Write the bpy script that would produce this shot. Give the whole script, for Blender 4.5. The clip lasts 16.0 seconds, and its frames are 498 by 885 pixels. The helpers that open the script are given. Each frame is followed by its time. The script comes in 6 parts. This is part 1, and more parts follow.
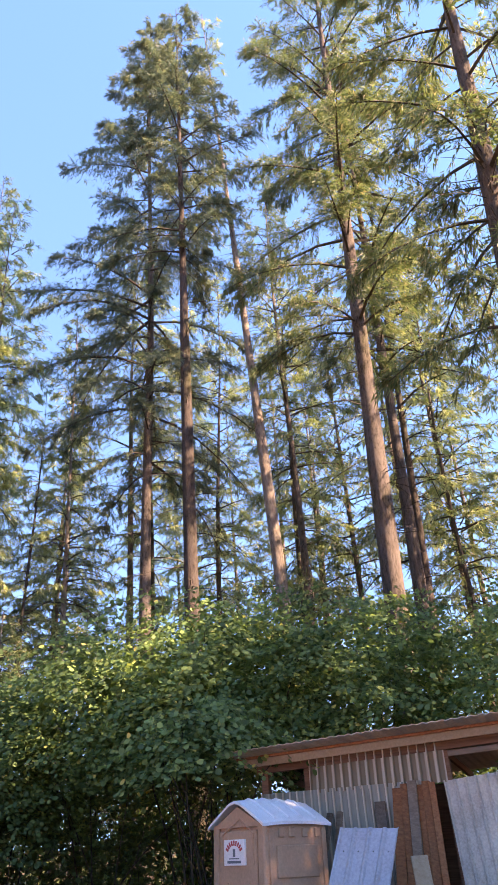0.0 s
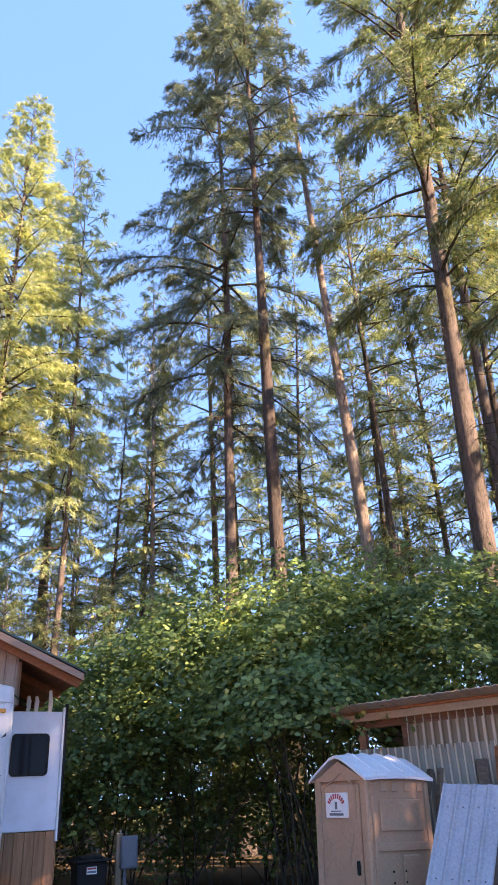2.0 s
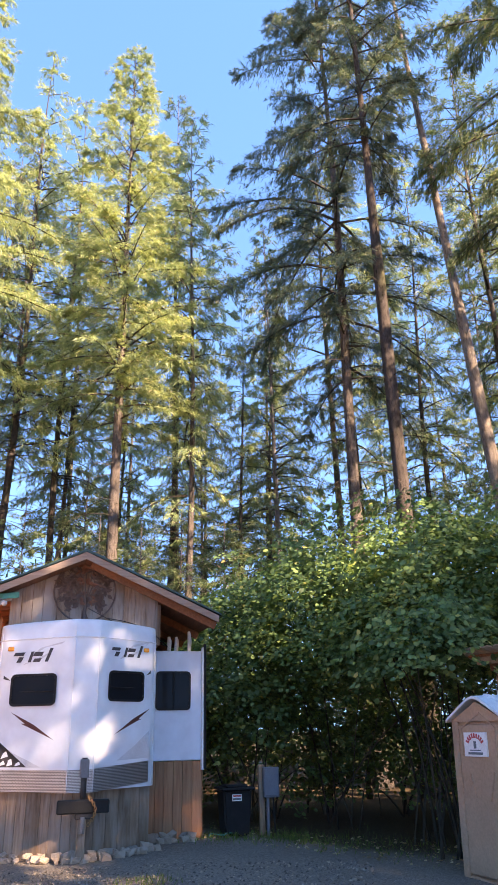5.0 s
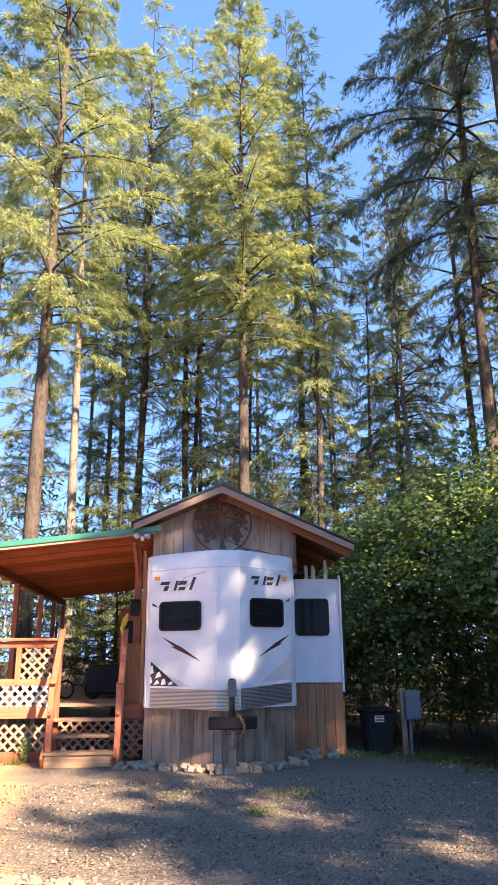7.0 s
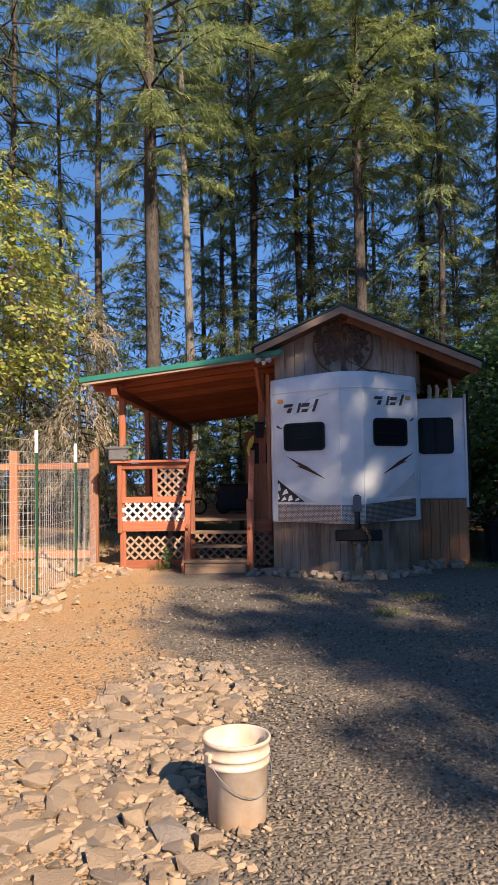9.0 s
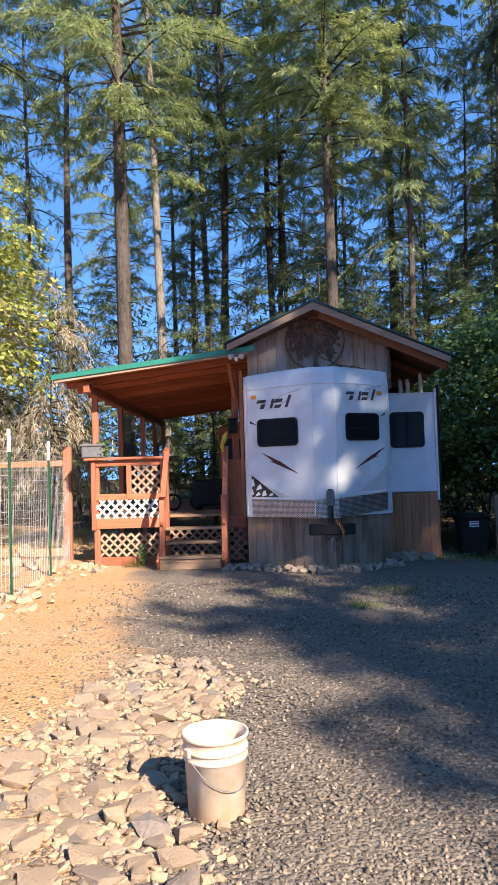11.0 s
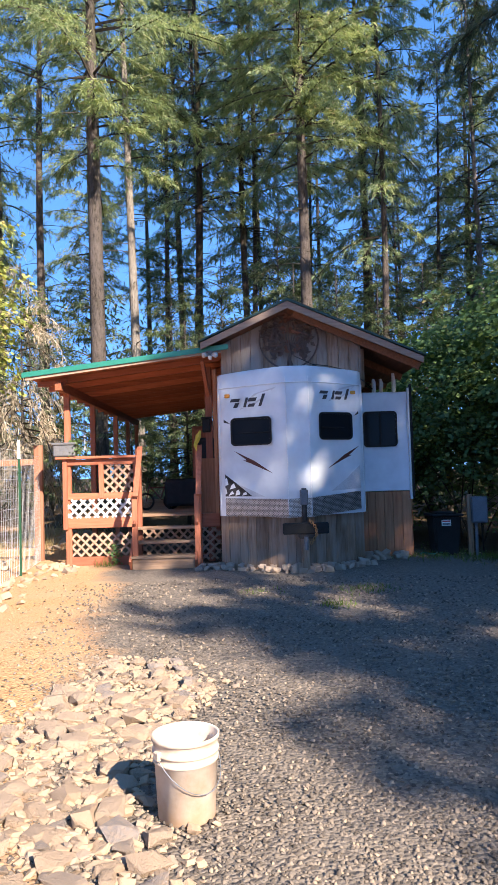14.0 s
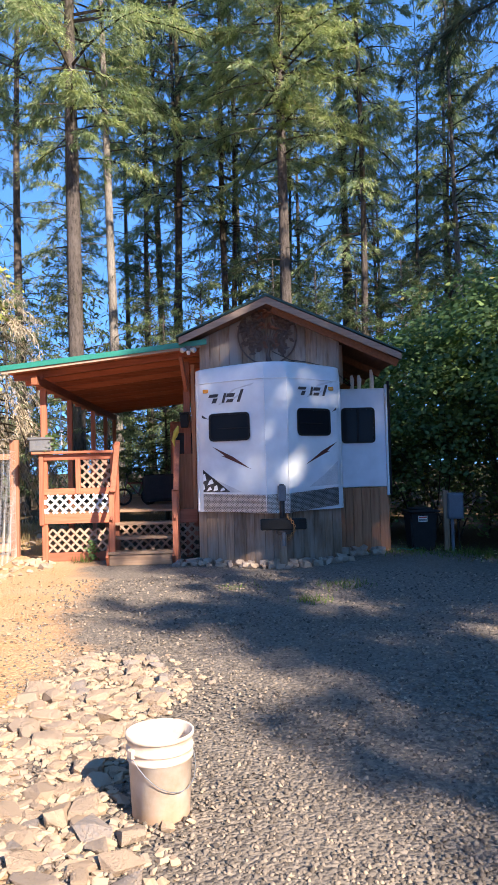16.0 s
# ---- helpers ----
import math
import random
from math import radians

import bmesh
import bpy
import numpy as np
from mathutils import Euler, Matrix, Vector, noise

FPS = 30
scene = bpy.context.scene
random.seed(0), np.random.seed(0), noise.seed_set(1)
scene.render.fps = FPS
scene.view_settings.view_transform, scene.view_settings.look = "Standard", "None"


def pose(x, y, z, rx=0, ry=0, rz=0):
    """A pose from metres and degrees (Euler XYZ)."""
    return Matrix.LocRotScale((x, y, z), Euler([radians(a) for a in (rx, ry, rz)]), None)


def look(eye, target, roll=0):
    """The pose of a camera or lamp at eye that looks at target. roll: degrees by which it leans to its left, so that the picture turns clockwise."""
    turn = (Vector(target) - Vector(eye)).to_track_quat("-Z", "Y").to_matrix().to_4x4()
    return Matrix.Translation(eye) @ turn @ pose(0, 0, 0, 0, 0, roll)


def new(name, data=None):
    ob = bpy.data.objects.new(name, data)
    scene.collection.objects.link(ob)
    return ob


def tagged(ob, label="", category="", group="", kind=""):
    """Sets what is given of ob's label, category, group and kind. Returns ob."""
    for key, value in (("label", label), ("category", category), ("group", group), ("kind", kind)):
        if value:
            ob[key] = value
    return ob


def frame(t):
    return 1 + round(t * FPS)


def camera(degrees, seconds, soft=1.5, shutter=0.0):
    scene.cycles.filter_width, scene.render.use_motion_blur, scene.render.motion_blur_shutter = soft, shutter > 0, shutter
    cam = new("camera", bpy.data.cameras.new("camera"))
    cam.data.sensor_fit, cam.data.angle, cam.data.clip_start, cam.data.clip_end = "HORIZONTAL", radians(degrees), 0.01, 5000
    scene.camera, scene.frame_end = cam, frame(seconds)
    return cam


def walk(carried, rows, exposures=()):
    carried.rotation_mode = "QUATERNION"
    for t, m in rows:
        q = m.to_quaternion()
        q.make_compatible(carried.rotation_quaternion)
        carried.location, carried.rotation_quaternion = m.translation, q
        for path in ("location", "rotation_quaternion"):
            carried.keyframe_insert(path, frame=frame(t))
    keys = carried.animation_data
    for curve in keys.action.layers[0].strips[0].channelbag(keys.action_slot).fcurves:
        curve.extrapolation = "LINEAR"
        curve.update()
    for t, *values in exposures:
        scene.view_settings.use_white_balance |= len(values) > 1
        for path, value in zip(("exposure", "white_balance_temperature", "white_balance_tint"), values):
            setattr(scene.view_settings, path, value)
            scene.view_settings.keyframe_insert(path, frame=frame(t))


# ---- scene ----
cam = camera(38.1, 16.0)
PATH = [
    (0, (0.244, -0.293, 1.556), (1.223, 1.167, 2.51), -3.9),
    (0.5, (0.148, -0.243, 1.528), (1.101, 1.248, 2.46), -3.3),
    (1, (0.167, -0.167, 1.525), (1.072, 1.373, 2.424), -2.9),
    (1.5, (0.156, -0.115, 1.539), (1.009, 1.466, 2.419), -2.6),
    (2, (0.142, -0.092, 1.547), (0.955, 1.513, 2.422), -2.5),
    (2.5, (0.135, -0.06, 1.557), (0.917, 1.563, 2.426), -2.3),
    (3, (0.152, -0.043, 1.562), (0.9, 1.601, 2.42), -2.3),
    (5.3, (0.106, -0.049, 1.59), (0.587, 1.755, 2.307), -1.1),
    (5.5, (0.101, -0.043, 1.589), (0.55, 1.776, 2.289), -1.1),
    (6, (0.094, -0.027, 1.588), (0.462, 1.826, 2.247), -1.0),
    (6.5, (0.094, -0.018, 1.585), (0.38, 1.862, 2.204), -0.9),
    (7, (0.093, 0.0, 1.579), (0.287, 1.907, 2.15), -0.5),
    (7.5, (0.079, 0.009, 1.58), (0.149, 1.947, 2.067), 0.1),
    (8, (0.056, 0.052, 1.574), (0.006, 2.021, 1.92), 0.2),
    (8.5, (0.013, 0.073, 1.547), (-0.109, 2.06, 1.744), 0.0),
    (9, (-0.002, 0.083, 1.526), (-0.125, 2.076, 1.631), -1.0),
    (9.2, (-0.006, 0.047, 1.531), (-0.121, 2.042, 1.614), -1.1),
    (11.5, (-0.007, 0.024, 1.554), (-0.039, 2.022, 1.645), -1.7),
    (12, (0.002, 0.052, 1.545), (-0.013, 2.049, 1.649), -1.5),
    (12.5, (0.003, 0.057, 1.558), (0.0, 2.054, 1.663), -1.4),
    (13, (0.001, 0.076, 1.55), (0.003, 2.074, 1.639), -1.4),
    (13.5, (-0.001, 0.076, 1.542), (0.012, 2.075, 1.619), -1.5),
    (14, (0.005, 0.068, 1.548), (0.027, 2.066, 1.631), -1.7),
    (14.5, (0.011, 0.066, 1.546), (0.035, 2.064, 1.629), -1.8),
    (15, (0.005, 0.073, 1.545), (0.041, 2.071, 1.627), -1.8),
    (15.5, (0.019, 0.057, 1.552), (0.071, 2.055, 1.635), -1.5),
    (16, (0.018, 0.085, 1.551), (0.098, 2.082, 1.62), -1.5),
]
walk(cam, [(t, look(e, a, r)) for t, e, a, r in PATH], [(0.0, 2.9, 9900, 33), (3.0, 2.9, 9400, 28), (5.5, 2.7, 9200, 25), (7.0, 2.5, 9000, 24), (8.0, 2.0, 8300, 18), (9.0, 1.1, 7700, 15), (9.6, 1.2, 7500, 14), (11.5, 1.75, 6950, 14), (16.0, 1.87, 6800, 14)])

# ---- light ----
SUN = Vector((0.55, -0.835, 0.0)).normalized()
SUN_EL = radians(33)
world = bpy.data.worlds.new("sky")
scene.world = world
world.use_nodes = True
_wn = world.node_tree.nodes
_sky = _wn.new("ShaderNodeTexSky")
_sky.sky_type = "NISHITA"
_sky.sun_disc = False
_sky.sun_elevation = SUN_EL
_sky.sun_rotation = math.atan2(SUN.x, SUN.y)
_sky.altitude = 400
_sky.air_density = 1.0
_sky.dust_density = 0.0
_sky.ozone_density = 2.0
_hsv = _wn.new("ShaderNodeHueSaturation")
_hsv.inputs["Saturation"].default_value = 1.27
_hsv.inputs["Hue"].default_value = 0.505
_dir = _wn.new("ShaderNodeTexCoord")
_lift = _wn.new("ShaderNodeVectorMath")
_lift.operation = "ADD"
_lift.inputs[1].default_value = (0, 0, 0.36)
_norm = _wn.new("ShaderNodeVectorMath")
_norm.operation = "NORMALIZE"
world.node_tree.links.new(_dir.outputs["Generated"], _lift.inputs[0])
world.node_tree.links.new(_lift.outputs[0], _norm.inputs[0])
world.node_tree.links.new(_norm.outputs[0], _sky.inputs["Vector"])
world.node_tree.links.new(_sky.outputs[0], _hsv.inputs["Color"])
world.node_tree.links.new(_hsv.outputs[0], _wn["Background"].inputs[0])
_wn["Background"].inputs[1].default_value = 0.14
sun_data = bpy.data.lights.new("sun", "SUN")
sun_data.energy = 4.4
sun_data.angle = radians(0.55)
sun_data.color = (1.0, 0.91, 0.79)
sun = new("sun", sun_data)
_sd = Vector((SUN.x * math.cos(SUN_EL), SUN.y * math.cos(SUN_EL), math.sin(SUN_EL)))
sun.matrix_world = look(_sd * 60, (0, 0, 0))


# ---- materials ----
class Nodes:
    """A small builder for node materials."""

    def __init__(self, name, rough=0.8, metal=0.0, spec=0.3):
        self.m = bpy.data.materials.new(name)
        self.m.use_nodes = True
        self.t = self.m.node_tree
        self.b = self.t.nodes["Principled BSDF"]
        self.b.inputs["Roughness"].default_value = rough
        self.b.inputs["Metallic"].default_value = metal
        self.b.inputs["Specular IOR Level"].default_value = spec

    def n(self, kind, **kw):
        nd = self.t.nodes.new("ShaderNode" + kind)
        for k, v in kw.items():
            nd.inputs[k].default_value = v
        return nd

    def link(self, a, b):
        self.t.links.new(a, b)

    def coords(self, scale=(1, 1, 1), world=False):
        tc = self.n("NewGeometry" if world else "TexCoord")
        mp = self.n("Mapping", Scale=scale)
        self.link(tc.outputs["Position" if world else "Object"], mp.inputs[0])
        return mp.outputs[0]

    def noise(self, vec, scale, detail=4.0, rough=0.6):
        nd = self.n("TexNoise", Scale=scale, Detail=detail, Roughness=rough)
        self.link(vec, nd.inputs["Vector"])
        return nd.outputs["Fac"]

    def ramp(self, fac, stops):
        nd = self.n("ValToRGB")
        el = nd.color_ramp.elements
        el[0].position, el[0].color = stops[0][0], (*stops[0][1], 1)
        el[1].position, el[1].color = stops[-1][0], (*stops[-1][1], 1)
        for p, c in stops[1:-1]:
            e = el.new(p)
            e.color = (*c, 1)
        self.link(fac, nd.inputs[0])
        return nd.outputs[0]

    def mix(self, fac, a, b, kind="MIX"):
        nd = self.t.nodes.new("ShaderNodeMix")
        nd.data_type = "RGBA"
        nd.blend_type = kind
        for sock, v in ((nd.inputs[0], fac), (nd.inputs[6], a), (nd.inputs[7], b)):
            if isinstance(v, (int, float)):
                sock.default_value = v
            elif isinstance(v, tuple):
                sock.default_value = (*v, 1)
            else:
                self.link(v, sock)
        return nd.outputs[2]

    def color(self, sock):
        self.link(sock, self.b.inputs["Base Color"])

    def bump(self, fac, dist=0.01, strength=0.6):
        nd = self.n("Bump", Strength=strength, Distance=dist)
        self.link(fac, nd.inputs["Height"])
        self.link(nd.outputs[0], self.b.inputs["Normal"])

    def island(self):
        return self.n("NewGeometry").outputs["Random Per Island"]

    def rand(self):
        return self.n("ObjectInfo").outputs["Random"]


def plain(name, c1, c2, rough=0.7, metal=0.0, scale=6.0, fine=60.0, bump=0.002, spec=0.3, stretch=(1, 1, 1)):
    """Two tones mixed by coarse and fine noise, with a little relief."""
    k = Nodes(name, rough, metal, spec)
    v = k.coords(stretch)
    a = k.noise(v, scale)
    f = k.noise(v, fine, 3.0)
    col = k.ramp(a, [(0.3, c1), (0.7, c2)])
    col = k.mix(0.35, col, k.ramp(f, [(0.3, tuple(x * 0.7 for x in c1)), (0.7, tuple(min(1, x * 1.15) for x in c2))]))
    k.color(col)
    k.bump(f, bump)
    return k.m


def wood(name, dark, light, rough=0.75, axis=2, grey=None):
    """Board wood: grain along one axis, each piece its own tone."""
    k = Nodes(name, rough, 0, 0.25)
    st = [14.0, 14.0, 14.0]
    st[axis] = 0.9
    v = k.coords(tuple(st))
    off = k.n("VectorMath")
    off.operation = "ADD"
    k.link(v, off.inputs[0])
    sc = k.n("VectorMath")
    sc.operation = "SCALE"
    cmb = k.n("CombineXYZ", Y=3.0, Z=1.7)
    k.link(k.rand(), cmb.inputs[0])
    k.link(cmb.outputs[0], sc.inputs[0])
    sc.inputs["Scale"].default_value = 40
    k.link(sc.outputs[0], off.inputs[1])
    g = k.noise(off.outputs[0], 2.2, 6.0, 0.65)
    col = k.ramp(g, [(0.25, dark), (0.72, light)])
    tone = k.ramp(k.rand(), [(0.0, (0.62, 0.62, 0.62)), (1.0, (1.2, 1.15, 1.1))])
    col = k.mix(1.0, col, tone, "MULTIPLY")
    if grey:
        st2 = k.noise(k.coords((2, 2, 0.5)), 2.0, 4.0)
        col = k.mix(k.ramp(st2, [(0.42, (0, 0, 0)), (0.62, (0.8, 0.8, 0.8))]), col, grey)
    k.color(col)
    k.bump(g, 0.004, 0.5)
    return k.m


def foliage(name, stops, trans=0.35, rough=0.55):
    """Leaves: tone by island, light through the blade."""
    k = Nodes(name, rough, 0, 0.25)
    col = k.ramp(k.island(), stops)
    clump = k.noise(k.coords((1, 1, 1), True), 0.8, 2.0)
    col = k.mix(1.0, col, k.ramp(clump, [(0.3, (0.62, 0.68, 0.72)), (0.7, (1.35, 1.25, 1.1))]), "MULTIPLY")
    k.color(col)
    tr = k.n("BsdfTranslucent")
    k.link(k.mix(1.0, col, (1.25, 1.25, 0.85), "MULTIPLY"), tr.inputs[0])
    mx = k.n("MixShader")
    mx.inputs[0].default_value = trans
    k.link(k.b.outputs[0], mx.inputs[1])
    k.link(tr.outputs[0], mx.inputs[2])
    k.link(mx.outputs[0], k.t.nodes["Material Output"].inputs[0])
    return k.m


def bark(name, dark, light, moss=0.0):
    k = Nodes(name, 0.95, 0, 0.1)
    v = k.coords((9, 9, 2.6))
    g = k.noise(v, 1.6, 9.0, 0.78)
    col = k.ramp(g, [(0.38, tuple(x * 0.6 for x in dark)), (0.5, tuple((a + b) / 2 for a, b in zip(dark, light))), (0.7, light)])
    patch = k.noise(k.coords((1, 1, 0.35)), 1.1, 4.0)
    col = k.mix(k.ramp(patch, [(0.45, (0, 0, 0)), (0.7, (0.6, 0.6, 0.6))]), col, tuple(min(1, x * 1.3) for x in light))
    if moss:
        col = k.mix(k.ramp(patch, [(0.3, (moss, moss, moss)), (0.5, (0, 0, 0))]), col, (0.10, 0.11, 0.03))
    k.color(col)
    k.bump(g, 0.09, 1.0)
    return k.m


M_BARK = bark("bark_brown", (0.032, 0.026, 0.023), (0.138, 0.114, 0.102), 0.25)
M_BARK_DARK = bark("bark_dark", (0.021, 0.018, 0.016), (0.084, 0.068, 0.061), 0.3)
M_BARK_PALE = bark("bark_pale", (0.09, 0.075, 0.065), (0.30, 0.265, 0.23))
M_TWIG = plain("dead_twig", (0.021, 0.016, 0.012), (0.060, 0.048, 0.033), 0.9)
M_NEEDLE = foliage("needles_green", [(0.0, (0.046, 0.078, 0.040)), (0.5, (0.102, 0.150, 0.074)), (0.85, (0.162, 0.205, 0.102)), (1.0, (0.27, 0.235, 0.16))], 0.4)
# brighter, yellower copy of needles_green: sunlight on the crowns is put into the colour
M_NEEDLE_LIT = foliage("needles_sunlit_yellow_green", [(0.0, (0.125, 0.176, 0.085)), (0.5, (0.248, 0.320, 0.160)), (0.9, (0.348, 0.405, 0.215)), (1.0, (0.42, 0.36, 0.26))], 0.46, 0.5)
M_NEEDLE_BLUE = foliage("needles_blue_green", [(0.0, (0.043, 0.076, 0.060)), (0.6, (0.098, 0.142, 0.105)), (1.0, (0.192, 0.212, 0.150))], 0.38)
M_LEAF = foliage("hazel_leaf", [(0.0, (0.064, 0.120, 0.052)), (0.5, (0.122, 0.210, 0.084)), (0.9, (0.190, 0.292, 0.112)), (0.985, (0.28, 0.36, 0.13)), (1.0, (0.55, 0.45, 0.15))], 0.45, 0.5)
M_LEAF_BRIGHT = foliage("maple_leaf", [(0.0, (0.15, 0.19, 0.05)), (0.6, (0.30, 0.34, 0.10)), (0.95, (0.42, 0.42, 0.15)), (1.0, (0.45, 0.30, 0.12))], 0.42, 0.5)
M_BARK_TAN = bark("bark_tan", (0.07, 0.056, 0.047), (0.29, 0.24, 0.20))
M_LICHEN = foliage("hanging_lichen", [(0.0, (0.22, 0.185, 0.15)), (1.0, (0.42, 0.37, 0.30))], 0.25, 0.9)


# ---- mesh helpers ----
def link_mesh(name, me, material, parent=None, label=""):
    ob = new(name, me)
    if material and not me.materials:
        me.materials.append(material)
    if parent:
        ob.parent = parent
    if label:
        ob["label"] = label
    return ob


def raw(name, verts, faces):
    me = bpy.data.meshes.new(name)
    me.from_pydata([tuple(v) for v in verts], [], [tuple(f) for f in faces])
    me.update()
    return me


def part(name, bm, material, parent=None, label="", smooth=False):
    me = bpy.data.meshes.new(name)
    bm.normal_update()
    bm.to_mesh(me)
    bm.free()
    if smooth:
        me.polygons.foreach_set("use_smooth", [True] * len(me.polygons))
    return link_mesh(name, me, material, parent, label)


def thing(name, x=0, y=0, z=0, rz=0, label="", category="", group="", kind=""):
    ob = new(name)
    ob.empty_display_size = 0.1
    ob.matrix_basis = pose(x, y, z, 0, 0, rz)
    return tagged(ob, label, category, group, kind)


def box(bm, x0, x1, y0, y1, z0, z1, bevel=0.0, m=None):
    """A box in bm, its edges bevelled."""
    r = bmesh.ops.create_cube(bm, size=1)
    vs = r["verts"]
    bmesh.ops.scale(bm, vec=(x1 - x0, y1 - y0, z1 - z0), verts=vs)
    bmesh.ops.translate(bm, vec=((x0 + x1) / 2, (y0 + y1) / 2, (z0 + z1) / 2), verts=vs)
    if bevel:
        es = list({e for v in vs for e in v.link_edges})
        vs = list({v for f in bmesh.ops.bevel(bm, geom=es, offset=bevel, segments=1, affect="EDGES")["faces"] for v in f.verts} | {v for v in vs if v.is_valid})
    if m is not None:
        bmesh.ops.transform(bm, matrix=m, verts=vs)
    return vs


def board(name, x0, x1, y0, y1, z0, z1, material, parent, bevel=0.004, m=None, label=""):
    bm = bmesh.new()
    box(bm, x0, x1, y0, y1, z0, z1, bevel, m)
    return part(name, bm, material, parent, label)


def strut(name, a, b, w, h, material, parent, label="", bevel=0.004):
    """A squared timber from a to b."""
    a, b = Vector(a), Vector(b)
    d = b - a
    q = d.to_track_quat("Y", "Z").to_matrix().to_4x4()
    bm = bmesh.new()
    box(bm, -w / 2, w / 2, 0, d.length, -h / 2, h / 2, bevel, Matrix.Translation(a) @ q)
    return part(name, bm, material, parent, label)


def tube(bm, pts, radii, sides=8, cap=True):
    """A tapered tube along points."""
    rings = []
    for i, p in enumerate(pts):
        p = Vector(p)
        d = Vector(pts[min(i + 1, len(pts) - 1)]) - Vector(pts[max(i - 1, 0)])
        d = d.normalized() if d.length else Vector((0, 0, 1))
        u = d.cross(Vector((0.31, 0.94, 0.13))).normalized()
        w = d.cross(u)
        rings.append([bm.verts.new(p + float(radii[i]) * (u * math.cos(2 * math.pi * k / sides) + w * math.sin(2 * math.pi * k / sides))) for k in range(sides)])
    for a, b in zip(rings, rings[1:]):
        for k in range(sides):
            bm.faces.new((a[k], a[(k + 1) % sides], b[(k + 1) % sides], b[k]))
    if cap:
        bm.faces.new(list(reversed(rings[0])))
        bm.faces.new(rings[-1])


def extrude_outline(bm, pts, y0, y1):
    """A closed outline in x, z between two depths."""
    a = [bm.verts.new((x, y0, z)) for x, z in pts]
    b = [bm.verts.new((x, y1, z)) for x, z in pts]
    bm.faces.new(a)
    bm.faces.new(list(reversed(b)))
    n = len(pts)
    for i in range(n):
        bm.faces.new((a[i], b[i], b[(i + 1) % n], a[(i + 1) % n]))
    bmesh.ops.recalc_face_normals(bm, faces=bm.faces)


# ---- the wood ----
def ground_z(x, y):
    """Height of the ground: flat yard, falling gently to the east, rising behind."""
    z = -0.25 * max(0.0, min(1.0, (x - 3.4) / 2.4))
    z += 0.10 * max(0.0, min(1.0, (-x - 3.0) / 1.5)) * max(0.0, min(1.0, (y - 8) / 5))
    return z


def rows_mesh(name, blocks):
    """A mesh from blocks of (verts n x k x 3): n faces of k corners each."""
    verts, sizes = [], []
    for b in blocks:
        verts.append(b.reshape(-1, 3))
        sizes += [b.shape[1]] * b.shape[0]
    v = np.concatenate(verts)
    me = bpy.data.meshes.new(name)
    me.vertices.add(len(v))
    me.vertices.foreach_set("co", v.astype(np.float32).ravel())
    me.loops.add(len(v))
    me.loops.foreach_set("vertex_index", np.arange(len(v), dtype=np.int32))
    sizes = np.array(sizes, dtype=np.int32)
    me.polygons.add(len(sizes))
    me.polygons.foreach_set("loop_start", np.concatenate([[0], np.cumsum(sizes)[:-1]]).astype(np.int32))
    me.update(calc_edges=True)
    return me


def unit(a):
    return a / np.maximum(np.linalg.norm(a, axis=-1, keepdims=True), 1e-9)


def sprays(rng, pos, way, length, width):
    """Needle sprays: one slim blade at each place."""
    n = len(pos)
    way = unit(way)
    side = unit(np.cross(way, unit(rng.normal(size=(n, 3)) * np.array([0.6, 0.6, 1.0]) + np.array([0, 0, 0.4]))))
    l, w = length[:, None], width[:, None]
    return np.stack([pos - side * w * 0.5, pos + side * w * 0.5 + way * l * 0.15, pos + way * l], axis=1)


def limbs_mesh(name, paths, radius):
    """Thin three-sided limbs along paths (n x k x 3)."""
    n, k, _ = paths.shape
    rr = radius[:, None] * np.linspace(1, 0.25, k)[None]
    d = unit(np.gradient(paths, axis=1))
    u = unit(np.cross(d, np.array([0.2, 0.3, 0.93])))
    w = np.cross(d, u)
    ring = [paths + rr[..., None] * (u * math.cos(a) + w * math.sin(a)) for a in (0, 2.094, 4.189)]
    quads = [np.stack([ring[i][:, :-1], ring[(i + 1) % 3][:, :-1], ring[(i + 1) % 3][:, 1:], ring[i][:, 1:]], axis=2).reshape(-1, 4, 3) for i in range(3)]
    return rows_mesh(name, quads)


